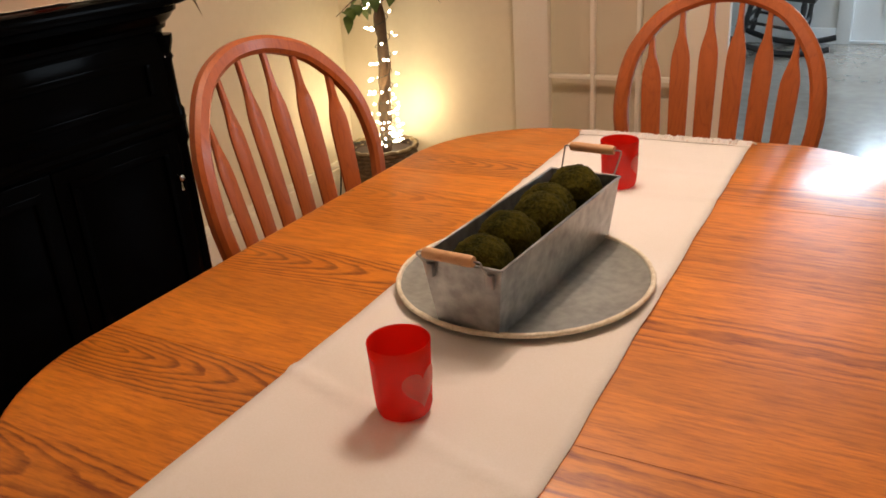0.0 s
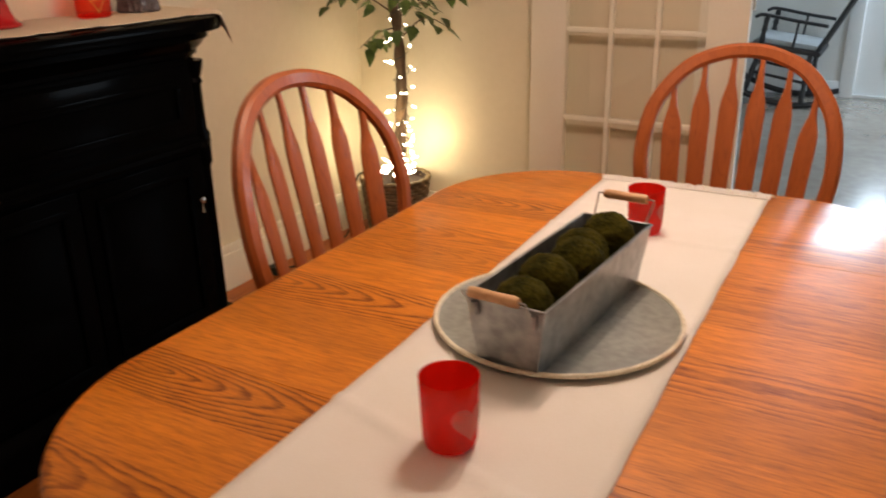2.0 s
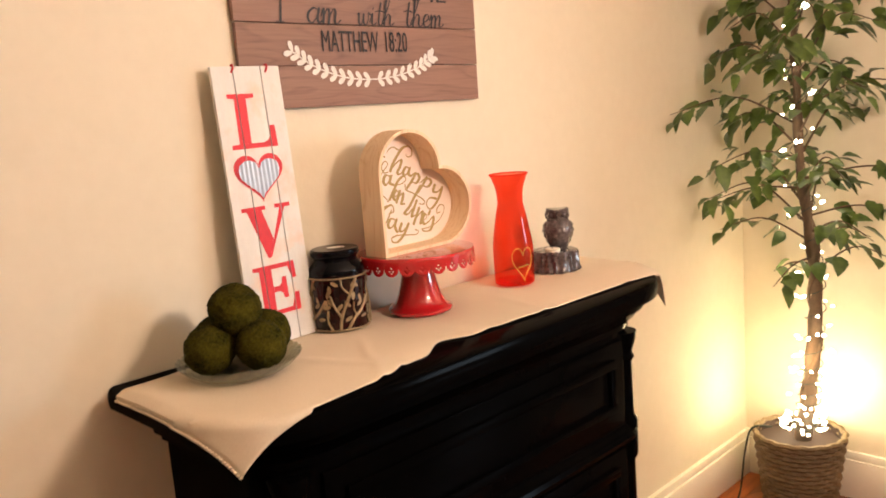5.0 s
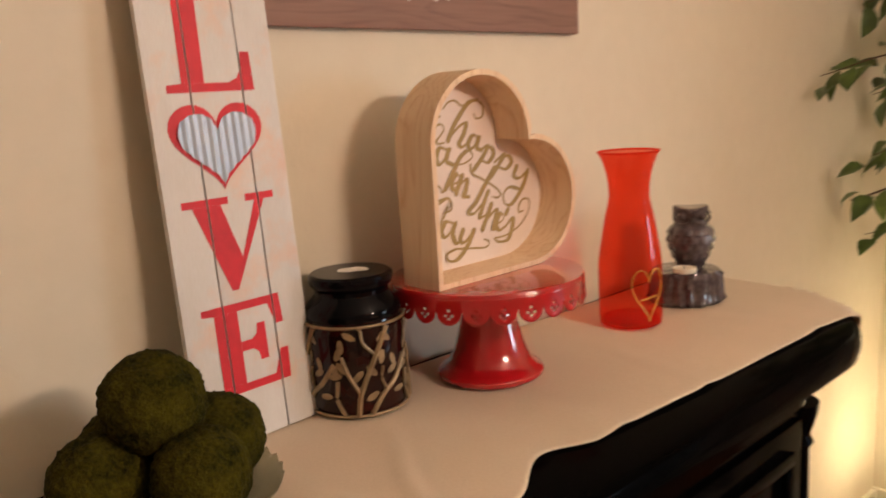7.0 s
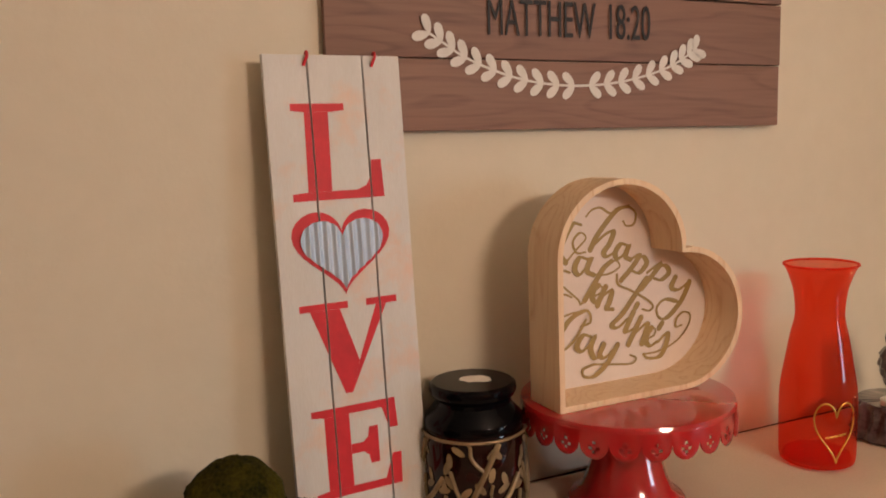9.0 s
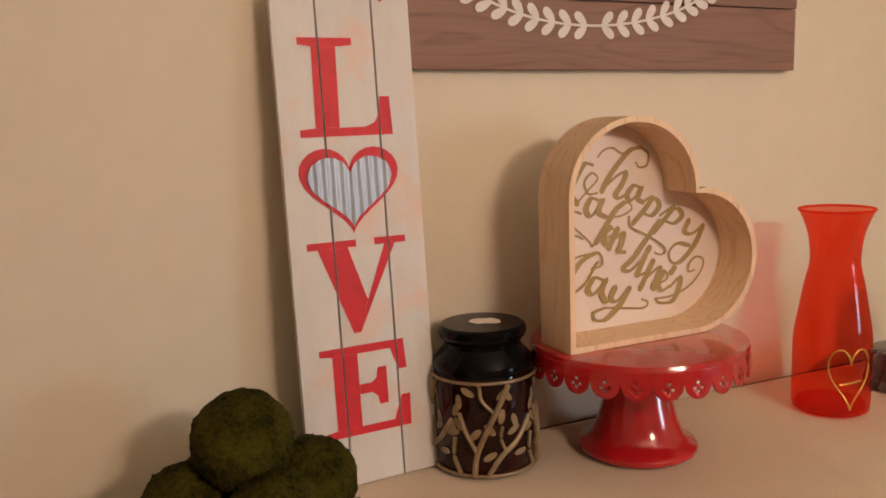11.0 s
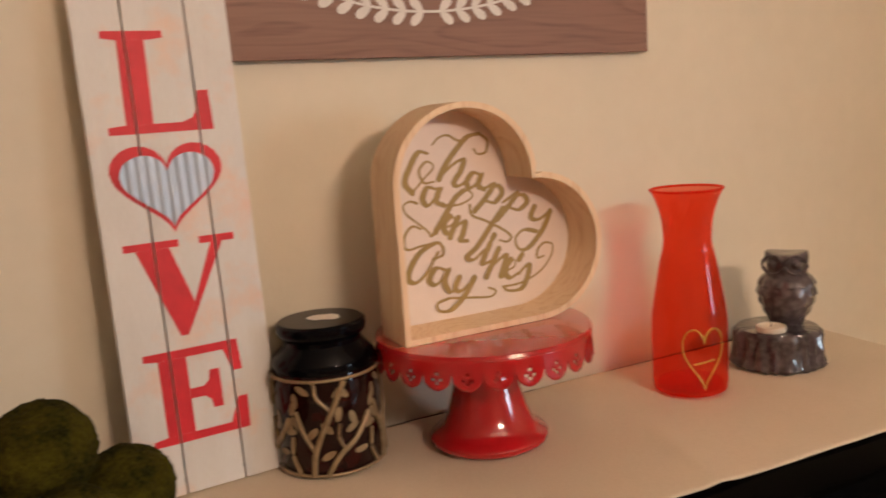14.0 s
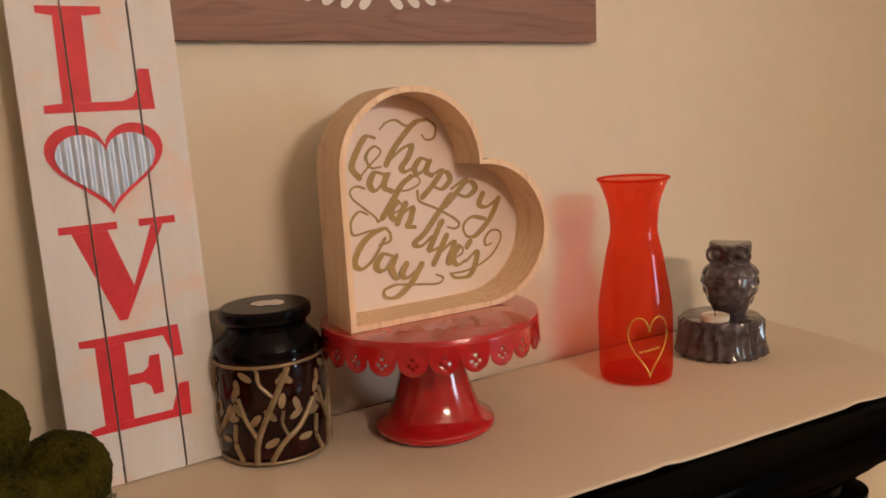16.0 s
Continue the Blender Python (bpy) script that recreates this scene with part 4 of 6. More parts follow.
def black_chest():
    c = thing("black_chest", "tall black lacquered antique chest with moulded cornice", "chest", (0, 0, 0))
    part("top_board", loft(bmesh.new(), TOP, [(-0.012, 1.026), (-0.002, 1.030), (0.0, 1.040), (0.0, 1.054), (-0.004, 1.064), (-0.012, CZ)]), M_BLACK, c)
    cor = chest_outline(-2.035, 0.985, 2.140, 0.14, 0.19)
    part("cornice", loft(bmesh.new(), cor, [(-0.035, 0.945), (-0.034, 0.957), (-0.022, 0.962), (-0.020, 0.974), (-0.004, 0.988), (0.006, 1.002), (0.016, 1.008), (0.018, 1.0255)]), M_BLACK, c)
    body = chest_outline(-2.075, 1.030, 2.072, 0.085, 0.085)
    base = chest_outline(-2.075, 1.030, 2.105, 0.085, 0.085)
    part("body", loft(bmesh.new(), body, [(-0.002, 0.115), (0.0, 0.12), (0.0, 0.944)]), M_BLACK, c)
    part("band_moulding", loft(bmesh.new(), body, [(0.001, 0.680), (0.018, 0.686), (0.022, 0.697), (0.018, 0.707), (0.008, 0.712), (0.001, 0.722)]), M_BLACK, c)
    part("plinth", loft(bmesh.new(), base, [(0.055, 0.0), (0.055, 0.070), (0.048, 0.086), (0.018, 0.100), (0.008, 0.1145)]), M_BLACK, c)
    # corner columns with turned capitals
    col = [(0.022, 0.116), (0.034, 0.125), (0.034, 0.145), (0.025, 0.155), (0.024, 0.62), (0.032, 0.635), (0.032, 0.675), (0.034, 0.725), (0.026, 0.738), (0.025, 0.87), (0.031, 0.88), (0.026, 0.892), (0.036, 0.925), (0.038, 0.944)]
    for y in (1.075, 2.027):
        part("corner_column", lathe(bmesh.new(), col, 24, (-2.098, y, 0)), M_BLACK, c)

    def panel(name, y0, y1, z0, z1):
        bm = boxed(-2.078, -2.066, y0, y1, z0, z1, bevel=0.002)
        d = part(name, bm, M_BLACK, c)
        bm = bmesh.new()
        w = 0.022
        for q in ((y0 + .04, y1 - .04, z0 + .035, z0 + .035 + w), (y0 + .04, y1 - .04, z1 - .035 - w, z1 - .035), (y0 + .04, y0 + .04 + w, z0 + .035 + w, z1 - .035 - w), (y1 - .04 - w, y1 - .04, z0 + .035 + w, z1 - .035 - w)):
            box(bm, -2.0655, -2.056, *q, bevel=0.003)
        part("panel_moulding", bm, M_BLACK, d)
        return d
    panel("drawer", 1.12, 1.985, 0.735, 0.935)
    for y0, y1, knob in ((1.12, 1.555, 1.142), (1.561, 1.985, 1.963)):
        d = panel("door", y0, y1, 0.135, 0.672)
        bm = bmesh.new()
        lathe(bm, [(0, 0), (0.006, 0.002), (0.004, 0.008), (0.009, 0.014), (0.010, 0.020), (0, 0.026)], 14)
        bmesh.ops.transform(bm, matrix=Matrix.Translation((-2.066, knob, 0.535)) @ pose(0, 0, 0, 0, 90, 0), verts=bm.verts[:])
        part("knob", bm, M_HARDWARE, d, "bright nickel knob")
        bm = bmesh.new()
        lathe(bm, [(0, -0.03), (0.005, -0.026), (0.003, -0.012), (0.0018, 0)], 10, (-2.052, knob, 0.522))
        part("drop_pull", bm, M_HARDWARE, d)


black_chest()


def chest_cloth():
    """A linen cloth over the chest's top, hanging over its rounded front corners."""
    RN, RF, xf, y0, y1 = 0.17, 0.25, -1.995, 0.935, 2.216
    front = [(0.915, -2.006), (1.05, -2.006), (1.2, -2.022), (1.34, -2.050), (1.43, -2.093), (1.50, -2.070), (1.7, -2.060), (2.0, -2.050), (2.24, -2.020)]

    def edge(y):
        for (a, u), (b, v) in zip(front, front[1:]):
            if y <= b:
                t = (y - a) / (b - a)
                t = t * t * (3 - 2 * t)
                return u + (v - u) * t
        return front[-1][1]

    def drape(x, y):
        z = CZ + 0.0036 + 0.0030 * noise.noise(Vector((x * 7, y * 7, 2)))
        # soft folds left from storage, and a crease running out from under the jar
        for yc, slope, w, h in ((1.22, 0.4, 0.012, 0.0045), (1.33, -0.55, 0.009, 0.0040), (1.52, 0.15, 0.016, 0.0022), (1.74, -0.25, 0.014, 0.0024), (1.97, 0.2, 0.018, 0.0022)):
            z += h * math.exp(-((y - yc - (x + 2.2) * slope + 0.012 * noise.noise(Vector((x * 9, yc, 4)))) / w) ** 2) * max(0, min(1, (x + 2.30) * 8))
        R = RN if y < 1.5 else RF
        cx, cy = xf - R, min(max(y, y0 + RN), y1 - RF)
        if x > cx and cy != y:
            d = Vector((x - cx, y - cy))
            over = d.length - (R - 0.008)
            if over > 0:
                d = d.normalized()
                q = Vector((cx, cy)) + d * (R + 0.003 + 0.25 * over)
                return (q.x, q.y, z - over * 0.95)
            return (x, y, z)
        over = max(x - (xf - 0.008), 0)
        if over > 0:
            return (xf + 0.003, y, z - over)
        over = max(y0 + 0.008 - y, y - y1 + 0.008)
        if over > 0:
            return (x, y0 - 0.003 if y < 1.5 else y1 + 0.003, z - over)
        return (x, y, z)
    bm = bmesh.new()
    ny, nx = 150, 52
    grid = []
    for j in range(ny + 1):
        y = 0.928 + (2.228 - 0.928) * j / ny
        f = edge(y)
        b = -2.403 + 0.036 * max(0.0, (1.45 - y) / 0.52) + 0.004 * noise.noise(Vector((y * 4, 0, 5)))
        grid.append([bm.verts.new(drape(b + (f - b) * i / nx, y)) for i in range(nx + 1)])
    for a, b in zip(grid, grid[1:]):
        for i in range(nx):
            bm.faces.new([a[i], a[i + 1], b[i + 1], b[i]])
    t = thing("chest_cloth", "beige linen cloth draped over the black chest", "cloth")
    o = part("cloth", bm, M_CLOTH2, t, smooth=60)
    mod = o.modifiers.new("thickness", "SOLIDIFY")
    mod.thickness, mod.offset = 0.0016, 1.0
    # scalloped hem down the end edge
    bm = bmesh.new()
    for k in range(58):
        f = k / 57
        p = drape(-2.367 + (edge(0.928) + 2.367) * f, 0.928)
        bmesh.ops.create_icosphere(bm, subdivisions=1, radius=0.0042, matrix=Matrix.Translation(Vector(p) + Vector((0, -0.003, 0.0))) @ Matrix.Diagonal((1, 0.7, 0.55, 1)))
    part("scalloped_hem", bm, M_CLOTH2, t)


chest_cloth()
SURF = CZ + 0.0072


# ---- wooden sign on the wall ----
def wall_sign():
    y0, y1, zb, h = 1.261, 1.922, 1.519, 0.0828
    s = thing("wall_sign", "brown stained pallet board sign with black lettering", "sign", (0, 0, 0))
    # it hangs a little askew
    s.matrix_basis = Matrix.Translation((0, 1.586, 1.518)) @ pose(0, 0, 0, -0.7, 0, 0) @ Matrix.Translation((0, -1.586, -1.519))
    rnd = random.Random(2)
    for k in range(6):
        bm = boxed(-2.4165, -2.4045 + rnd.uniform(-.0012, .0008), y0 + rnd.uniform(-.002, .002), y1 + rnd.uniform(-.002, .003), zb + k * h + 0.0008, zb + (k + 1) * h - 0.0008, bevel=0.0016)
        bmesh.ops.translate(bm, vec=(2.40, -1.5, -zb - k * h), verts=bm.verts[:])
        o = part("board", bm, M_SIGN, s)
        o.location = (-2.40, 1.5, zb + k * h)
    part("batten", boxed(-2.42, -2.4167, 1.36, 1.40, zb + 0.01, zb + 6 * h - 0.01), M_SIGN, s)
    part("batten", boxed(-2.42, -2.4167, 1.78, 1.82, zb + 0.01, zb + 6 * h - 0.01), M_SIGN, s)
    X = -2.4026
    for word, wy, ww in (("MATTHEW", 1.5335, 0.151), ("18:20", 1.660, 0.063)):
        part("word", text(bmesh.new(), word, 0.062, on_wall(X, wy, 1.630), ww, bold=-0.0002), M_INK, s, "tall narrow black letters")
    for word, wy, wx in (("I", 1.352, 0.030), ("am", 1.426, 0.036), ("with", 1.556, 0.029), ("them", 1.690, 0.032)):
        part("script_word", script(bmesh.new(), word, wx, on_wall(X, wy, 1.686) @ Matrix.Diagonal((1, 0.84, 1, 1)), 0.09, 0.17, 0.1), M_INK, s, smooth=0)
    for word, wy, ww in (("IN", 1.402, 0.058), ("MY", 1.528, 0.100), ("NAME", 1.722, 0.205)):
        part("word", text(bmesh.new(), word, 0.044, on_wall(X, wy, 1.742), ww), M_INK, s)
    for k, ch in enumerate("GATHER"):
        part("letter", text(bmesh.new(), ch, 0.085, on_wall(X, 1.375 + 0.0925 * k, 1.785), 0.036, bold=-0.0008), M_INK, s)
    # white garland: a stem with pairs of leaves
    bm = bmesh.new()
    arc = smooth_path([(1.384, 1.629, 0), (1.436, 1.600, 0), (1.504, 1.579, 0), (1.578, 1.572, 0), (1.652, 1.578, 0), (1.722, 1.596, 0), (1.770, 1.621, 0)], 10)
    fr = on_wall(X, 0, 0)
    brush(bm, [(p.x, p.y) for p in arc[::4]], 0.003, 0.003, fr, 4)
    for k in range(21):
        i = min(int(k / 20 * (len(arc) - 1)), len(arc) - 2)
        p, d = arc[i], (arc[i + 1] - arc[i]).normalized()
        if k > 10:
            d = -d
        for s2 in (-1, 1):
            a = math.atan2(d.y, d.x) + math.pi + s2 * 0.75
            L, w = 0.0225, 0.0050
            c, sn = math.cos(a), math.sin(a)
            leaf = []
            for t in range(12):
                b = 2 * math.pi * t / 12
                u, v = L * (0.5 - 0.5 * math.cos(b)), w * math.sin(b) * (1.1 - 0.3 * math.cos(b))
                leaf.append(bm.verts.new(fr @ Vector((p.x + u * c - v * sn, p.y + u * sn + v * c, 0.0002))))
            bm.faces.new(leaf)
    part("garland", bm, M_WHITEPAINT, s, "white painted leaf garland", smooth=0)


wall_sign()


# ---- leaning letter board ----
def love_sign():
    W, H, T = 0.1545, 0.530, 0.0075
    t = thing("letter_board", "narrow whitewashed plank sign with red letters leaning", "sign", (0, 0, 0))
    # it leans back on the wall, turned a little away from it at one side
    F = Matrix.Translation((-2.3508, 1.1918, SURF)) @ pose(0, 0, 0, 0, 0, 4.0) @ on_wall(0, 0, 0, 3.7) @ Matrix.Translation((0, 0, -T))
    front = F @ Matrix.Translation((0, 0, T))
    xs = [0, 0.0478, 0.1105, W]
    for a, b in zip(xs, xs[1:]):
        g = 0.0009
        bm = bmesh.new()
        box(bm, a + (g if a else 0), b - (g if b < W else 0), 0, H, 0, T, bevel=0.0012, m=F)
        part("plank", bm, M_WHITEBOARD, t)
    part("batten", boxed(0.01, W - 0.01, 0.1, 0.13, -0.004, -0.0003, m=F), M_WHITEBOARD, t)
    part("batten", boxed(0.01, W - 0.01, 0.36, 0.39, -0.004, -0.0003, m=F), M_WHITEBOARD, t)
    Lf = front @ Matrix.Translation((0, 0, 0.0006))

    def painted(name, outlines, lift=0.0):
        """Flat paint that stops at both sides of each joint between the planks."""
        bm = bmesh.new()
        for pl in outlines:
            bm.faces.new([bm.verts.new((u, v, lift)) for u, v in pl])
        for joint in xs[1:3]:
            for edge in (joint - 0.0009, joint + 0.0009):
                bmesh.ops.bisect_plane(bm, geom=bm.verts[:] + bm.edges[:] + bm.faces[:], plane_co=(edge, 0, 0), plane_no=(1, 0, 0))
            bmesh.ops.delete(bm, geom=[f for f in bm.faces if abs(f.calc_center_bounds().x - joint) < 0.0009], context="FACES")
        bmesh.ops.transform(bm, matrix=Lf, verts=bm.verts[:])
        part(name, bm, M_REDPAINT, t, smooth=0)

    def letter(polys, x, z, w, h):
        painted("painted_letter", [[(x + px * w, z + pz * h) for px, pz in pl] for pl in polys])
    # L
    letter([[(.04, 1), (.04, .93), (.17, .912), (.48, .912), (.61, .93), (.61, 1)], [(.18, .9115), (.165, .09), (.42, .09), (.435, .9115)], [(0, 0), (0, .075), (.165, .0895), (.70, .0895), (.80, .13), (.855, .22), (.875, .40), (.985, .40), (1.0, 0)]], 0.0212, 0.3772, 0.1042, 0.1018)
    # V
    letter([[(0, 1), (0, .925), (.486, .925), (.486, 1)], [(.675, 1), (.675, .925), (1, .925), (1, 1)], [(.10, .9245), (.40, .9245), (.565, .34), (.47, 0), (.40, 0)], [(.775, .9245), (.885, .9245), (.4705, 0), (.5655, .34)]], 0.0180, 0.1672, 0.1128, 0.1002)
    # E
    letter([[(0, 1), (0, .93), (.14, .91), (.80, .91), (.88, .66), (.98, .66), (.96, 1)], [(.14, .9095), (.14, .0905), (.42, .0905), (.42, .9095)], [(.421, .56), (.421, .45), (.56, .45), (.62, .40), (.64, .30), (.74, .30), (.74, .72), (.64, .72), (.62, .61), (.56, .56)], [(0, 0), (0, .07), (.14, .09), (.80, .09), (.90, .36), (1.0, .36), (.99, 0)]], 0.0216, 0.0555, 0.1018, 0.0978)
    # heart: red painted outline with a corrugated metal heart on it
    hx, hz = 0.0718, 0.3225
    painted("painted_heart", [[(hx + q[0] * 0.0526, hz + q[1] * 0.0504) for q in heart_outline(1.0, 24)]], 0.0002)
    bm = bmesh.new()
    out = [(q[0] * 0.0445, q[1] * 0.0412 - 0.002) for q in heart_outline(1.0, 40)]

    def span(u):
        zs = []
        for (a, b), (c, d) in zip(out, out[1:] + out[:1]):
            if (a - u) * (c - u) <= 0 and a != c:
                zs.append(b + (d - b) * (u - a) / (c - a))
        return (min(zs), max(zs)) if len(zs) > 1 else None
    prev = None
    for i in range(121):
        u = -0.0475 + 0.095 * i / 120
        sp = span(u)
        if not sp:
            prev = None
            continue
        d = 0.0022 + 0.0013 * math.sin(u * 2 * math.pi / 0.0098)
        cur = [bm.verts.new(Lf @ Vector((hx + u, hz + z, d))) for z in sp]
        if prev:
            bm.faces.new([prev[0], cur[0], cur[1], prev[1]])
        prev = cur
    part("metal_heart", bm, M_BLUEMETAL, t, "corrugated grey-blue metal heart", smooth=60)
    # nails and the red cord holes at the top
    for x in (0.043, 0.120):
        bm = bmesh.new()
        tube(bm, smooth_path([Lf @ Vector((x, H - 0.012, 0.001)), Lf @ Vector((x + 0.004, H - 0.002, 0.003)), Lf @ Vector((x + 0.006, H + 0.003, -0.004)), Lf @ Vector((x + 0.006, H - 0.006, -0.012))], 4), 0.0018, 6)
        part("cord", bm, M_REDPAINT, t, "short red hanging cord")


love_sign()


# ---- red cake stand ----
def cake_stand():
    c = thing("cake_stand", "glossy red enamel cake stand with scalloped skirt", "cake stand", (-2.297, 1.573, SURF))
    part("foot", lathe(bmesh.new(), [(0, 0.0), (0.066, 0.0), (0.0688, 0.003), (0.0690, 0.007), (0.0665, 0.0105), (0.060, 0.0135), (0.0525, 0.022), (0.046, 0.038), (0.0395, 0.062), (0.034, 0.088), (0.0315, 0.108), (0.0315, 0.124), (0, 0.124)], 48), M_REDENAMEL, c)
    part("plate", lathe(bmesh.new(), [(0, 0.1245), (0.118, 0.1245), (0.1225, 0.126), (0.124, 0.130), (0.1225, 0.1335), (0.117, 0.1345), (0, 0.134)], 72), M_REDENAMEL, c)
    bm = bmesh.new()
    n, per = 24, 16
    R = 0.1236
    N = n * per
    cells = 10
    rows = []
    for i in range(N):
        a = 2 * math.pi * i / N
        ph = (i % per) / per
        drop = 0.014 + 0.018 * math.sqrt(max(0.0, 1 - (2 * ph - 1) ** 2))
        rows.append([bm.verts.new((R * math.cos(a) * (1 + 0.01 * k / cells), R * math.sin(a) * (1 + 0.01 * k / cells), 0.130 - drop * k / cells)) for k in range(cells + 1)])
    for i in range(N):
        j = (i + 1) % N
        ph = ((i % per) + 0.5) / per
        for k in range(cells):
            v = (0.014 + 0.018 * math.sqrt(max(0.0, 1 - (2 * ph - 1) ** 2))) * (k + 0.5) / cells
            u = (ph - 0.5) * 2 * math.pi * R / n
            hole = any((u - hx) ** 2 + (v - hv) ** 2 < 0.0021 ** 2 for hx, hv in ((-0.0042, 0.020), (0.0042, 0.020), (0, 0.0155), (0, 0.0245)))
            if not hole:
                bm.faces.new([rows[i][k], rows[j][k], rows[j][k + 1], rows[i][k + 1]])
    sk = part("skirt", bm, M_REDENAMEL, c, "pierced scalloped skirt", smooth=80)
    mod = sk.modifiers.new("thickness", "SOLIDIFY")
    mod.thickness = 0.0014


cake_stand()
PLATE = SURF + 0.1347


# ---- wooden heart box ----
def heart_box():
    t = thing("heart_box", "pale pine heart-shaped box with gold script", "box", (0, 0, 0))
    y0, s, r = 1.464, 0.1725, 0.0875
    z0 = PLATE
    out = [(0, 0), (s, 0)]
    out += [(s + r * math.cos(a), r + r * math.sin(a)) for a in [radians(-90 + 180 * i / 24) for i in range(1, 24)]]
    out += [(s, s)]
    out += [(r + r * math.cos(a), s + r * math.sin(a)) for a in [radians(180 * i / 24) for i in range(1, 24)]]
    out += [(0, s)]
    th = 0.0068
    ins = [(th, th), (s, th)]
    q = r - th
    ins += [(s + q * math.cos(a), r + q * math.sin(a)) for a in [radians(-90 + 180 * i / 24) for i in range(1, 23)]]
    # inner notch
    ins += [(s + q * math.cos(radians(84)), r + q * math.sin(radians(84))), (s - th * 0.6, s - th * 0.6), (r + q * math.cos(radians(6)), s + q * math.sin(radians(6)))]
    ins += [(r + q * math.cos(a), s + q * math.sin(a)) for a in [radians(180 * i / 24) for i in range(2, 24)]]
    ins += [(th, s)]
    # the lobes are a little flatter than round
    out, ins = [(x, y * 0.968) for x, y in out], [(x, y * 0.968) for x, y in ins]
    depth, fx = 0.062, -2.268
    B = on_wall(fx - depth, y0, z0)
    n = len(out)
    assert len(ins) == n
    bm = bmesh.new()
    ring = lambda pts, d: [bm.verts.new(B @ Vector((x, y, d))) for x, y in pts]
    a, b, c, d = ring(out, 0), ring(out, depth), ring(ins, depth), ring(ins, 0)
    for p, q2 in ((a, b), (b, c), (c, d), (d, a)):
        for i in range(n):
            bm.faces.new([p[i], p[(i + 1) % n], q2[(i + 1) % n], q2[i]])
    part("frame", bm, M_PINE, t, smooth=30)
    bm = bmesh.new()
    slab(bm, [(x * 0.999 + 0.0001, y * 0.999 + 0.0001) for x, y in ins], 0.005, B @ Matrix.Translation((0, 0, 0.001)))
    part("back_panel", bm, M_PANEL, t, "pinkish white back panel", smooth=0)
    P = B @ Matrix.Translation((0, 0, 0.0064))
    count = itertools.count()

    def stroke(broad, pts):
        """One brush stroke in millimetres from the corner, broad where it runs downwards."""
        brush(bm, [(a * 0.001, b * 0.001) for a, b in pts], 0.0034 if broad else 0.0024, 0.0078 if broad else 0.0034, P, 7, 0.00003 * next(count))
    bm = bmesh.new()
    stroke(0, [(75, 207), (83, 214), (95, 216), (108, 209), (121, 213)])
    stroke(1, [(135, 215), (119, 212), (101, 196), (88, 181), (80, 168)])
    stroke(0, [(135, 215), (145, 207), (143, 194), (132, 192), (127, 198)])
    stroke(1, [(85, 173), (101, 184), (113, 187), (108, 174), (99, 163), (104, 158), (116, 163)])
    stroke(1, [(134, 168), (124, 171), (115, 161), (119, 154), (128, 159), (135, 169), (130, 156), (137, 151)])
    stroke(1, [(137, 151), (151, 156), (140, 142), (123, 127)])
    stroke(1, [(145, 150), (156, 153), (161, 144), (150, 134), (140, 137)])
    stroke(1, [(162, 133), (183, 143), (170, 129), (153, 114)])
    stroke(1, [(176, 137), (189, 139), (195, 130), (183, 122), (172, 125)])
    stroke(1, [(205, 123), (199, 111), (210, 107), (226, 115)])
    stroke(1, [(227, 115), (215, 94), (194, 75), (180, 75), (176, 88), (188, 97), (206, 93)])
    part("script_word", bm, M_GOLD, t, "gold brush script", smooth=0)
    bm = bmesh.new()
    stroke(1, [(68, 198), (57, 200), (46, 186), (38, 168), (46, 156)])
    stroke(0, [(46, 156), (60, 169), (74, 182), (66, 189), (56, 179), (61, 166), (73, 166)])
    stroke(1, [(77, 157), (65, 160), (58, 148), (64, 140), (74, 148), (81, 159), (75, 144), (84, 138)])
    stroke(0, [(84, 138), (105, 137), (121, 144), (116, 152), (104, 149)])
    stroke(1, [(110, 152), (98, 144), (84, 126), (71, 109)])
    stroke(0, [(71, 110), (65, 105), (62, 111), (46, 125), (36, 134), (34, 143), (42, 147), (51, 144)])
    stroke(0, [(83, 112), (94, 116), (96, 122), (91, 125)])
    stroke(1, [(91, 125), (84, 119), (82, 110), (88, 105), (96, 109)])
    stroke(1, [(101, 122), (94, 111), (89, 101)])
    stroke(1, [(94, 110), (109, 117), (106, 103), (102, 96), (111, 94)])
    stroke(1, [(161, 126), (142, 106), (124, 86), (109, 75), (118, 71), (132, 80)])
    stroke(0, [(117, 135), (119, 123), (137, 114), (161, 100), (170, 91), (164, 86), (154, 89)])
    stroke(1, [(141, 87), (132, 72), (129, 64), (140, 66)])
    stroke(1, [(147, 96), (144, 92)])
    stroke(1, [(152, 79), (141, 61), (133, 48)])
    stroke(1, [(142, 60), (161, 71), (158, 58), (153, 46), (162, 46)])
    stroke(0, [(161, 51), (172, 55), (173, 62), (168, 64)])
    stroke(1, [(168, 64), (161, 56), (160, 47), (166, 42), (176, 46)])
    stroke(1, [(184, 68), (179, 62)])
    stroke(1, [(177, 45), (192, 55), (190, 41), (180, 27), (162, 27), (155, 33)])
    stroke(0, [(155, 33), (180, 34), (208, 44), (225, 61), (227, 74), (216, 78), (206, 71), (205, 61), (214, 62)])
    part("script_word", bm, M_GOLD, t, "gold brush script", smooth=0)
    bm = bmesh.new()
    stroke(0, [(53, 115), (42, 119), (32, 108), (34, 94), (53, 96), (72, 97)])
    stroke(1, [(79, 91), (72, 97), (52, 90), (38, 75), (33, 61), (42, 55), (56, 64), (66, 77), (72, 86)])
    stroke(0, [(79, 91), (78, 82), (65, 79)])
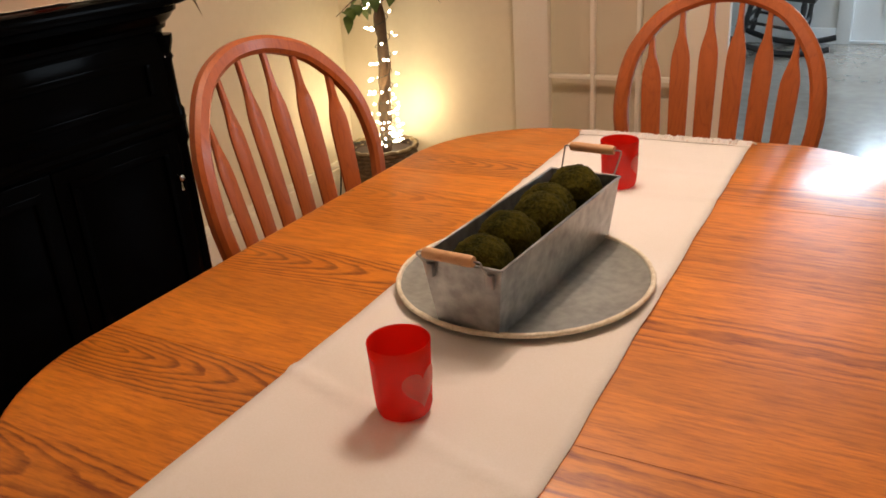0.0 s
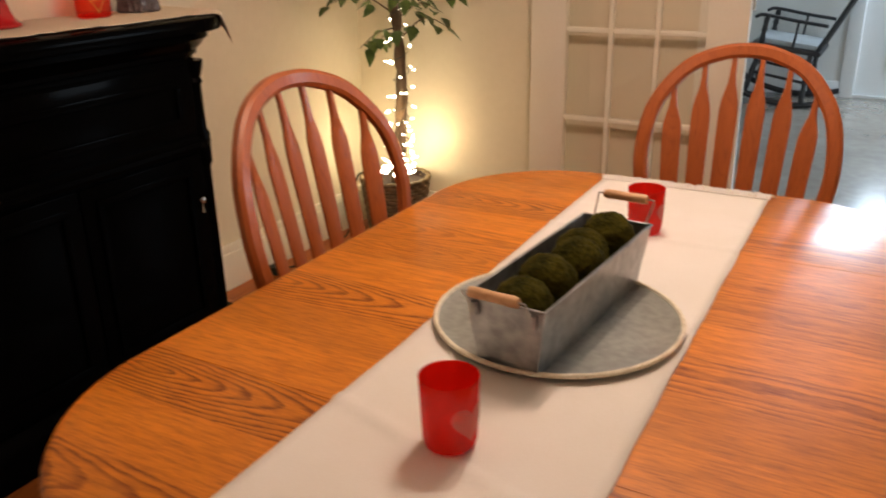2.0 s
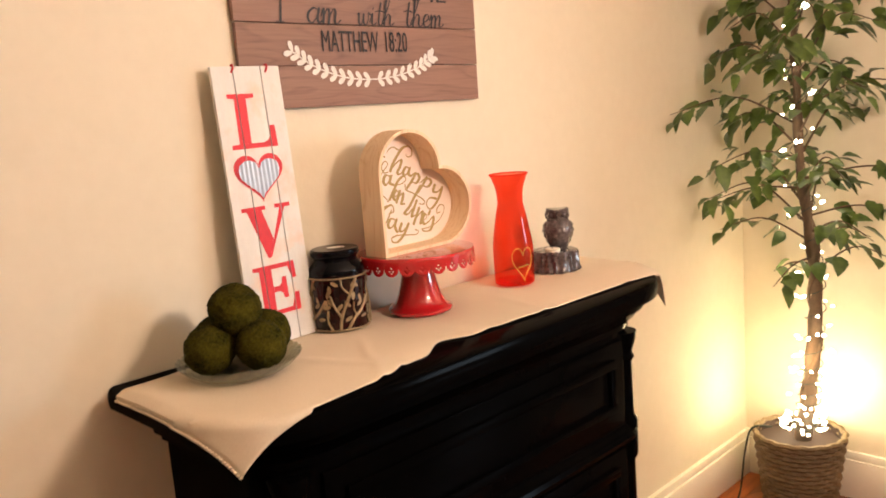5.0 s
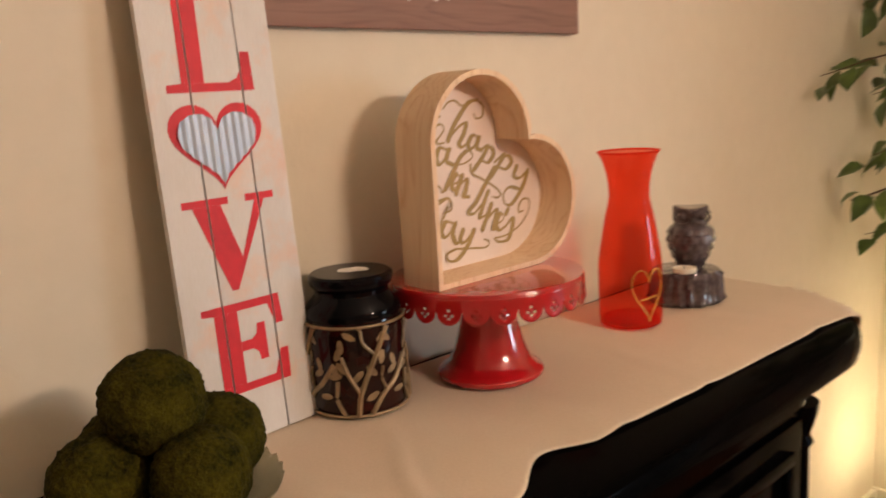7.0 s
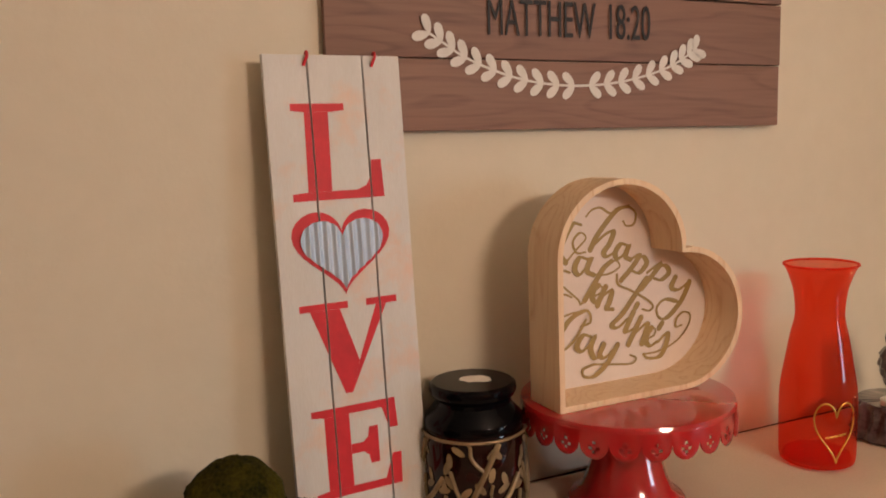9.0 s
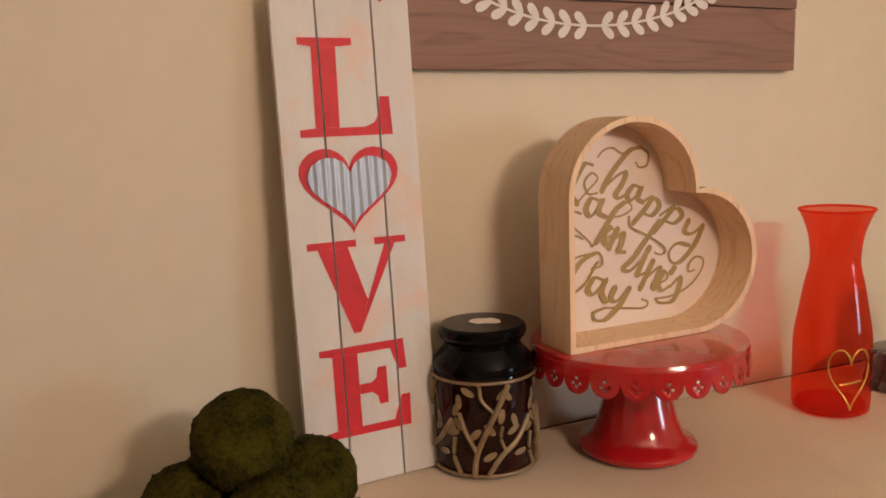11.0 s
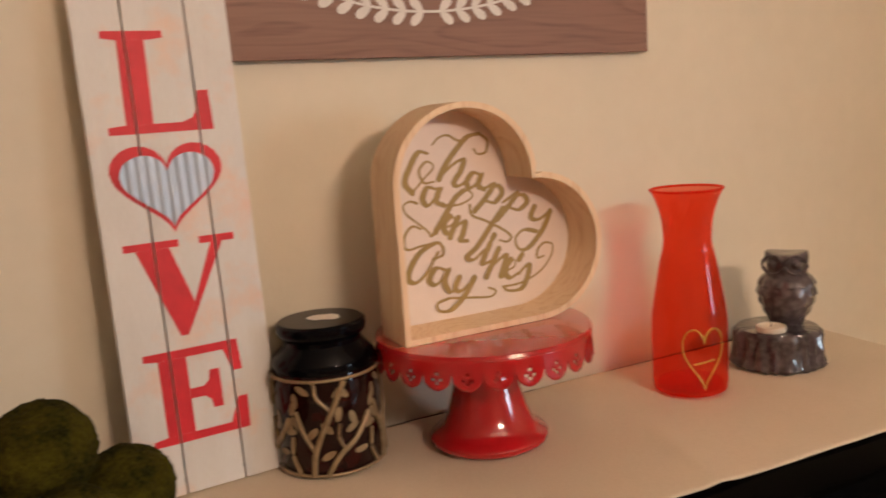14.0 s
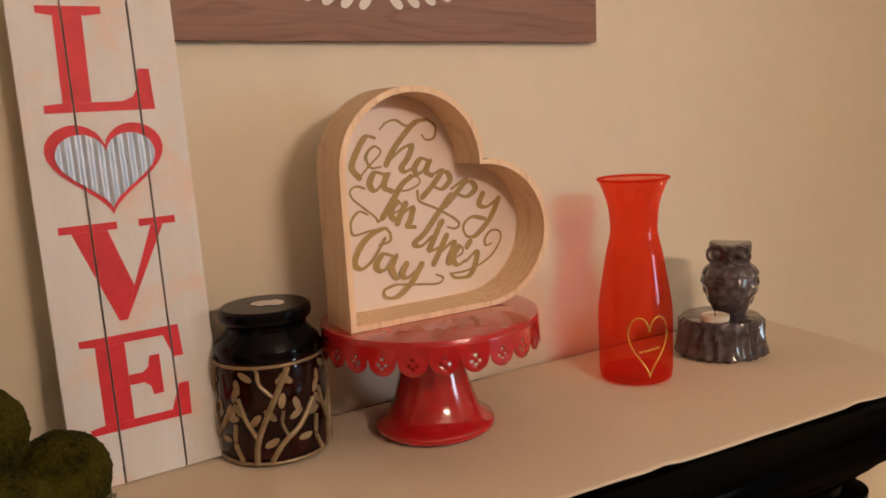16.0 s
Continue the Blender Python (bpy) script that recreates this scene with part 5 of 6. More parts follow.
    stroke(1, [(79, 65), (68, 68), (59, 56), (65, 49), (75, 54), (84, 65), (78, 51), (84, 38), (93, 43)])
    stroke(1, [(97, 53), (91, 41), (99, 37), (115, 48)])
    stroke(1, [(117, 50), (103, 31), (84, 17), (69, 18), (67, 27), (82, 31)])
    stroke(0, [(82, 31), (111, 27), (137, 24), (144, 30), (135, 35)])
    part("script_word", bm, M_GOLD, t, "gold brush script", smooth=0)


heart_box()


# ---- candle jar ----
def candle_jar():
    c = thing("candle_jar", "dark glass candle jar with gold branch filigree", "jar", (-2.352, 1.400, SURF))
    part("glass_body", lathe(bmesh.new(), [(0, 0.0), (0.050, 0.0), (0.056, 0.003), (0.0583, 0.010), (0.0588, 0.10), (0.056, 0.112), (0, 0.112)], 48), M_JARGLASS, c)
    part("lid", lathe(bmesh.new(), [(0, 0.1125), (0.0565, 0.1125), (0.0575, 0.118), (0.056, 0.124), (0.047, 0.134), (0.0435, 0.139), (0.0438, 0.144), (0.0485, 0.149), (0.0502, 0.154), (0.0495, 0.160), (0.046, 0.1625), (0, 0.1625)], 48), M_BLACKGLOSS, c, "black glazed lid")
    bm = bmesh.new()
    rnd = random.Random(3)
    bm.faces.new([bm.verts.new((0.004 + 0.020 * math.cos(a) * rnd.uniform(.75, 1.1), 0.002 + 0.015 * math.sin(a) * rnd.uniform(.7, 1.2), 0.1630)) for a in [2 * math.pi * i / 16 for i in range(16)]])
    bmesh.ops.rotate(bm, cent=(0, 0, 0), matrix=Matrix.Rotation(radians(62), 3, "Z"), verts=bm.verts[:])
    part("torn_sticker", bm, M_STICKER, c, "torn white price sticker", smooth=0)
    R = 0.0594
    wrap = lambda u, v: Vector((R * math.cos(u / R), R * math.sin(u / R), v))
    bm = bmesh.new()
    for k in range(2):
        ring = [Vector((R * math.cos(a), R * math.sin(a), (0.004, 0.1085)[k])) for a in [2 * math.pi * i / 64 for i in range(64)]]
        tube(bm, ring, 0.0018, 6, closed=True)
    base = -0.060
    for rep in range(4):
        o = base + rep * 2 * math.pi * R / 4
        for pts, w in (([(0.02, .004), (.024, .03), (.038, .062), (.060, .106)], .0040), ([(.024, .03), (.012, .052), (.004, .075)], .0030), ([(.036, .006), (.050, .026), (.070, .042), (.088, .066)], .0036), ([(.044, .074), (.030, .090), (.028, .104)], .0026), ([(.056, .03), (.050, .046), (.052, .060)], .0024), ([(.004, .006), (-.004, .024), (-.002, .046)], .0030)):
            path = [wrap(o + p.x, p.y) for p in smooth_path([(a, b, 0) for a, b in pts], 5)]
            tube(bm, path, w * 0.85, 6)
        for x, z, a in ((.008, .055, 2.2), (.016, .045, .8), (.004, .078, 1.6), (.050, .062, 1.4), (.058, .050, .5), (.044, .050, 2.3), (.028, .104, 1.9), (.022, .094, 2.6), (.070, .056, 1.9), (.080, .050, .2), (.090, .070, 1.2), (-.003, .05, 1.8), (.046, .09, .6), (.064, .088, 2.4), (.03, .022, .5), (.066, .026, .1)):
            vs = []
            for t in range(10):
                b = 2 * math.pi * t / 10
                u, v = 0.0088 - 0.0088 * math.cos(b), 0.0040 * math.sin(b)
                vs.append(bm.verts.new(wrap(o + x + u * math.cos(a) - v * math.sin(a), min(max(z + u * math.sin(a) + v * math.cos(a), 0.003), 0.109)) * 1.0))
            bm.faces.new(vs)
    part("filigree", bm, M_FILIGREE, c, "tarnished gold branch and leaf filigree")


candle_jar()


# ---- red glass carafe ----
def carafe():
    c = thing("glass_carafe", "transparent red glass carafe with a gold heart", "carafe", (-2.280, 1.868, SURF))
    k = [(0.0, 0.0), (0.040, 0.0), (0.0445, 0.003), (0.0458, 0.012), (0.0462, 0.075), (0.0450, 0.105), (0.0415, 0.140), (0.0365, 0.170), (0.0325, 0.195), (0.0318, 0.210), (0.0345, 0.235), (0.0395, 0.257), (0.0440, 0.267), (0.0452, 0.270)]
    k = [(a * (1.03 if b < 0.11 else 0.985 if b < 0.18 else 0.94 if b < 0.24 else 0.99), b * 0.965) for a, b in k]
    out = [(p.x, p.y) for p in smooth_path([(a, b, 0) for a, b in k[3:]], 4)]
    prof = k[:3] + out
    bm = lathe(bmesh.new(), prof, 56)
    bmesh.ops.delete(bm, geom=[f for f in bm.faces if len(f.verts) > 4], context="FACES_ONLY")
    part("vessel", bm, M_CARAFE, c)
    ring = [Vector((0.0446 * math.cos(a), 0.0446 * math.sin(a), 0.2605)) for a in [2 * math.pi * i / 56 for i in range(56)]]
    part("glass_foot", lathe(bmesh.new(), [(0, 0.004), (0.036, 0.003), (0.042, 0.006), (0.040, 0.011), (0.030, 0.013), (0, 0.010)], 40), M_CARAFE, c)
    part("lip", tube(bmesh.new(), ring, 0.0016, 8, closed=True), M_CARAFE, c)
    a0, rw = radians(-22), 0.0484
    pt = lambda u, v: Vector((rw * math.cos(a0 + u / rw), rw * math.sin(a0 + u / rw), v))
    bm = bmesh.new()
    ho = [(q[0] * 0.025, q[1] * 0.043) for q in heart_outline(1.0, 20)]
    tube(bm, [pt(u, 0.054 + v) for u, v in ho], 0.0011, 6, closed=True)
    part("gold_heart", bm, M_GOLDLINE, c, "thin gold heart outline")
    bm = bmesh.new()
    for i in range(5):
        u = -0.011 + 0.0055 * i
        tube(bm, [pt(u - 0.002, 0.046 + 0.001 * i), pt(u + 0.002, 0.046 + 0.001 * i)], 0.0014, 6)
    part("writing_bars", bm, M_GOLDLINE, c)


M_GOLDLINE = material("gold_foil_line", (0.75, 0.42, 0.06), 0.3, 0.6)
carafe()


# ---- owl tealight holder ----
def owl():
    bm = bmesh.new()
    # stump with a bark-like relief
    lathe(bm, [(0, 0.0), (0.056, 0.0), (0.061, 0.006), (0.058, 0.013), (0.057, 0.022), (0.056, 0.031), (0.0555, 0.040), (0.056, 0.047), (0.053, 0.053), (0, 0.054)], 96)
    for v in bm.verts:
        a = math.atan2(v.co.y, v.co.x)
        r = math.hypot(v.co.x, v.co.y)
        if r > 0.05 and v.co.z < 0.052:
            k = 1 + 0.055 * math.sin(a * 19 + 4 * noise.noise(Vector((a * 2, v.co.z * 40, 0)))) + 0.08 * noise.noise(Vector((math.cos(a) * 2, math.sin(a) * 2, 3)))
            v.co.x *= k
            v.co.y *= k
    # body towards the back of the stump
    b2 = bmesh.new()
    prof = [(0.0, 0.050), (0.018, 0.050), (0.0205, 0.058), (0.029, 0.074), (0.0355, 0.092), (0.036, 0.106), (0.0325, 0.118), (0.0275, 0.125), (0.0262, 0.130), (0.0275, 0.137), (0.0285, 0.146), (0.0265, 0.1515), (0.018, 0.1535), (0.0, 0.1535)]
    prof = [(max(q.x, 0.0), q.y) for q in smooth_path([(a, b, 0) for a, b in prof], 5)]
    prof[0], prof[-1] = (0.0, prof[0][1]), (0.0, prof[-1][1])
    lathe(b2, prof, 96)
    for v in b2.verts:
        a, z = math.atan2(v.co.y, v.co.x), v.co.z
        if 0.056 < z < 0.122:
            # long feathers in staggered rows
            row = int((z - 0.056) / 0.0135)
            fz = ((z - 0.056) / 0.0135) % 1
            fa = (a * 13 / (2 * math.pi) + 0.5 * (row % 2)) % 1 - 0.5
            k = 1 + 0.10 * (1 - 0.85 * fz) * max(0.0, 1 - abs(2.0 * fa) ** 1.7) + 0.015
            v.co.x *= k
            v.co.y *= k
        v.co.y *= 0.92
        if z > 0.14:
            # ear tufts, with a dip between the brows
            v.co.z += (0.0045 * min(1.0, abs(v.co.y) / 0.024) ** 2 - 0.0015) * min(1.0, (z - 0.14) / 0.01)
    # eyes, beak
    for s in (-1, 1):
        ring = [Vector((0.0300 - 0.34 * abs(s * 0.0135 + 0.0120 * math.cos(a)), s * 0.0135 + 0.0122 * math.cos(a), 0.1400 + 0.0122 * math.sin(a))) for a in [2 * math.pi * i / 20 for i in range(20)]]
        tube(b2, ring, 0.0021, 6, closed=True)
        bmesh.ops.create_uvsphere(b2, u_segments=12, v_segments=8, radius=0.0070, matrix=Matrix.Translation((0.0218, s * 0.0138, 0.1400)))
    bmesh.ops.create_cone(b2, cap_ends=True, segments=8, radius1=0.004, radius2=0.0005, depth=0.014, matrix=Matrix.Translation((0.0285, 0, 0.133)) @ pose(0, 0, 0, 180, 12, 0))
    bmesh.ops.transform(b2, matrix=Matrix.Translation((-0.021, 0.010, -0.004)) @ Matrix.Diagonal((1.1, 1.10, 1.03, 1)), verts=b2.verts[:])
    me = bpy.data.meshes.new("tmp")
    b2.to_mesh(me)
    b2.free()
    bm.from_mesh(me)
    bpy.data.meshes.remove(me)
    solid("owl_figurine", bm, M_OWL, "glazed grey-brown ceramic owl on a stump", "figurine", (-2.282, 2.030, SURF), -55, smooth=50)
    a = radians(-55)
    t = thing("tealight", "small white tealight set in the ceramic stump", "candle", (-2.282 + 0.032 * math.cos(a) + 0.004 * math.sin(a), 2.030 + 0.032 * math.sin(a) - 0.004 * math.cos(a), SURF + 0.0542))
    part("wax_cup", lathe(bmesh.new(), [(0, 0), (0.0185, 0), (0.0190, 0.002), (0.0190, 0.007), (0.0178, 0.0075), (0.0172, 0.006), (0, 0.0058)], 28), M_WAX, t)
    part("wick", lathe(bmesh.new(), [(0.0009, 0.0058), (0.0007, 0.012)], 6), M_INK, t)


owl()


# ---- cut glass bowl with moss balls ----
BX, BY = -2.268, 1.112


def glass_bowl():
    c = thing("glass_bowl", "shallow clear cut-glass dish holding moss balls", "bowl", (BX, BY, SURF))
    bm = bmesh.new()
    n = 128
    prof = [(0.0, 0.0), (0.064, 0.0), (0.072, 0.003), (0.088, 0.018), (0.097, 0.030), (0.0975, 0.032), (0.095, 0.031), (0.085, 0.020), (0.068, 0.006), (0.0, 0.005)]
    lathe(bm, prof, n)
    bmesh.ops.scale(bm, vec=(1.10, 1.10, 0.85), verts=bm.verts[:])
    for v in bm.verts:
        r = math.hypot(v.co.x, v.co.y)
        if r > 0.07:
            a = math.atan2(v.co.y, v.co.x)
            k = 1 + 0.010 * math.cos(a * 32) * (r - 0.07) / 0.039
            v.co.x *= k
            v.co.y *= k
            v.co.z += 0.0022 * math.cos(a * 32) * (r - 0.07) / 0.039
    part("dish", bm, M_DISH, c)


glass_bowl()
for i, (dx, dy, dz) in enumerate(((-0.005, -0.052, 0.051), (0.052, 0.014, 0.051), (-0.012, 0.066, 0.051), (-0.056, -0.008, 0.051), (0.004, 0.0, 0.110))):
    moss_ball("moss_ball", 0.0425 if i < 4 else 0.0455, (BX + dx, BY + dy, SURF + dz), i + 11, "green moss ball heaped in the glass dish", "moss balls in the dish")


# ---- artificial tree in a basket ----
PX, PY = -2.145, 3.19


def tree_basket():
    b = thing("basket_pot", "brown woven wicker basket planter on the floor", "basket", (PX, PY, 0))
    H = 0.285
    rad = lambda z: 0.112 + 0.036 * z / H
    part("liner", lathe(bmesh.new(), [(0, 0.0), (0.108, 0.0), (0.142, H - 0.01), (0.138, H - 0.01), (0.134, H - 0.035), (0, H - 0.03)], 32), M_GAP, b)
    n, rows = 36, 17
    for j in range(rows):
        bm = bmesh.new()
        z = 0.010 + (H - 0.02) * j / (rows - 1)
        ring = []
        for i in range(n * 4):
            a = 2 * math.pi * i / (n * 4)
            w = 0.0035 * math.sin(n / 2 * a + (math.pi if j % 2 else 0))
            ring.append(Vector(((rad(z) + w) * math.cos(a), (rad(z) + w) * math.sin(a), z)))
        tube(bm, ring, 0.0085 if j < rows - 1 else 0.010, 6, flat=0.95, closed=True)
        part("weave_strand", bm, M_BASKET, b)
    for i in range(n):
        a = 2 * math.pi * i / n
        bm = tube(bmesh.new(), [Vector((rad(z) * math.cos(a), rad(z) * math.sin(a), z)) for z in (0.004, 0.14, H - 0.004)], 0.0035, 6)
        part("upright_cane", bm, M_BASKET, b)


tree_basket()


def ficus():
    t = thing("artificial_tree", "artificial ficus tree with green leaves in a basket", "tree", (PX, PY, 0.25))
    rnd = random.Random(12)
    trunk = smooth_path([(0.01, 0.0, 0.0), (0.040, -0.01, 0.18), (0.058, -0.02, 0.38), (0.070, -0.03, 0.55), (0.058, -0.05, 0.75), (0.03, -0.06, 1.0), (0.02, -0.06, 1.3), (0.0, -0.06, 1.62)], 8)
    bm = bmesh.new()
    tube(bm, trunk, lambda u: 0.028 * (1 - 0.62 * u) + 0.002 * math.sin(u * 60), 12)
    tr2 = [Vector((p.x + 0.022 * math.cos(i * 0.42), p.y + 0.022 * math.sin(i * 0.42), p.z)) for i, p in enumerate(trunk[:38])]
    tube(bm, tr2, lambda u: 0.011 * (1 - 0.5 * u), 8)
    part("trunk", bm, M_BARK, t)

    def leaf(bm, p, d, L, w):
        d = d.normalized()
        s = d.cross(Vector((0, 0, 1)))
        s = s.normalized() if s.length > .05 else Vector((1, 0, 0))
        s = (s + Vector((rnd.uniform(-.5, .5), rnd.uniform(-.5, .5), rnd.uniform(-.6, .6)))).normalized()
        nrm = s.cross(d)
        rows = []
        for u, k, droop in ((0, .06, 0), (.18, .72, .02), (.40, 1.0, 0), (.72, .62, -.06), (1, 0, -.16)):
            c = p + d * L * u + Vector((0, 0, droop * L))
            if k == 0:
                rows.append([bm.verts.new(c)])
            else:
                rows.append([bm.verts.new(c - s * w * k + nrm * w * .35 * k), bm.verts.new(c), bm.verts.new(c + s * w * k + nrm * w * .35 * k)])
        for a, b in zip(rows, rows[1:]):
            if len(b) == 3:
                bm.faces.new([a[0], a[1], b[1], b[0]])
                bm.faces.new([a[1], a[2], b[2], b[1]])
            else:
                bm.faces.new([a[0], a[1], b[0]])
                bm.faces.new([a[1], a[2], b[0]])
    # branches: height on the trunk, direction in degrees, reach, rise
    nb = 42
    for k in range(nb):
        f = k / (nb - 1)
        z = 0.62 + 1.0 * f
        i = min(range(len(trunk)), key=lambda q: abs(trunk[q].z - z))
        o = trunk[i]
        ang = radians(k * 137.5 + rnd.uniform(-15, 15))
        reach = (0.26 + 0.24 * math.sin(min(1, f * 1.25) * math.pi)) * rnd.uniform(0.75, 1.1)
        d = Vector((math.cos(ang), math.sin(ang), 0))
        room_x, room_y = PX + o.x - (X0 + 0.03), (YB - 0.04) - (PY + o.y)
        if d.x < 0:
            reach = min(reach, room_x / -d.x * 0.95)
        if d.y > 0:
            reach = min(reach, room_y / d.y * 0.95)
        rise = rnd.uniform(-0.02, 0.16) + 0.10 * f
        tip = o + d * reach + Vector((0, 0, rise - 0.05))
        path = smooth_path([o, o + d * reach * 0.5 + Vector((0, 0, rise * 0.9)), tip], 8)
        bm = tube(bmesh.new(), path, lambda u: 0.0042 * (1 - 0.75 * u), 6)
        br = part("branch", bm, M_BARK, t)
        bm = bmesh.new()
        lim = lambda v: Vector((max(v.x, X0 - PX + 0.012), min(v.y, YB - PY - 0.012), v.z))
        count = int((5 + reach * 30) * min(1.0, 0.45 + 1.4 * f))
        for q in range(count):
            u = 0.22 + 0.78 * (q + rnd.random()) / count
            p = path[min(int(u * (len(path) - 1)), len(path) - 1)]
            side2 = Vector((-d.y, d.x, 0)) * rnd.choice((-1, 1))
            dd = d * rnd.uniform(.1, .9) + side2 * rnd.uniform(.3, 1.0) + Vector((0, 0, rnd.uniform(-1.0, .15)))
            stem = p + side2 * rnd.uniform(0, .045) + Vector((0, 0, rnd.uniform(-.035, .02)))
            leaf(bm, stem, dd, rnd.uniform(.052, .086), rnd.uniform(.018, .028))
        for v in bm.verts:
            v.co = lim(v.co)
        part("foliage", bm, M_LEAF, br, smooth=60)
    return trunk


TRUNK = ficus()


def string_lights():
    s = thing("string_lights", "lit string of warm white bulbs round the trunk", "string lights", (PX, PY, 0.25))
    rnd = random.Random(5)
    path, bulbs = [], []
    turns, N = 21.3, 480
    for i in range(N):
        f = i / (N - 1)
        h = 0.05 + 1.46 * f ** 2.1
        p = TRUNK[min(range(len(TRUNK)), key=lambda q: abs(TRUNK[q].z - h))]
        a = 2 * math.pi * turns * f
        r = 0.042 - 0.018 * f + 0.012 * max(0.0, 0.25 - h)
        path.append(Vector((p.x + r * math.cos(a), p.y + r * math.sin(a), h)))
    part("wire", tube(bmesh.new(), path, 0.0016, 5), M_CORD, s)
    bm = lathe(bmesh.new(), [(0.0, 0.0), (0.0038, 0.001), (0.0046, 0.007), (0.003, 0.014), (0, 0.018)], 8)
    first = part("bulb", bm, M_BULB, s)
    k = 0
    places = []
    for i in sorted(rnd.sample(range(4, N), 128)):
        p = path[i]
        a = 2 * math.pi * turns * i / (N - 1)
        out = Vector((math.cos(a), math.sin(a), 0))
        places.append((p + out * rnd.uniform(0.002, 0.030), out))
    for i in range(16):
        a = rnd.uniform(0, 6.28)
        places.append((Vector((0.09 * math.cos(a) * rnd.uniform(.6, 1.1), 0.09 * math.sin(a) * rnd.uniform(.6, 1.1), 0.03 + rnd.uniform(0, .03))), Vector((math.cos(a), math.sin(a), 0))))
    for p, o in places:
        m = Matrix.Translation(p) @ (o + Vector((0, 0, rnd.uniform(-.5, 1)))).to_track_quat("Z", "Y").to_matrix().to_4x4() @ Matrix.Scale(rnd.uniform(0.7, 1.15), 4)
        if k == 0:
            first.matrix_basis = m
        else:
            share("bulb", first, m, s)
        k += 1


string_lights()
# the string's cord down to a plug at the baseboard
bm = bmesh.new()
tube(bm, smooth_path([(PX - 0.07, PY - 0.06, 0.30), (PX - 0.13, PY - 0.09, 0.292), (PX - 0.150, PY - 0.11, 0.20), (PX - 0.155, PY - 0.15, 0.05), (PX - 0.17, PY - 0.24, 0.006), (PX - 0.12, PY - 0.36, 0.005), (PX - 0.17, PY - 0.50, 0.005), (-2.345, 2.62, 0.008)], 8), 0.0035, 6)
solid("light_cord", bm, M_CORD, "thin dark green cord lying on the floorboards", "cord")
solid("cord_plug", boxed(-2.375, -2.325, 2.565, 2.625, 0.0005, 0.034, bevel=0.006), M_CORD, "small black plug adapter by the baseboard", "plug")


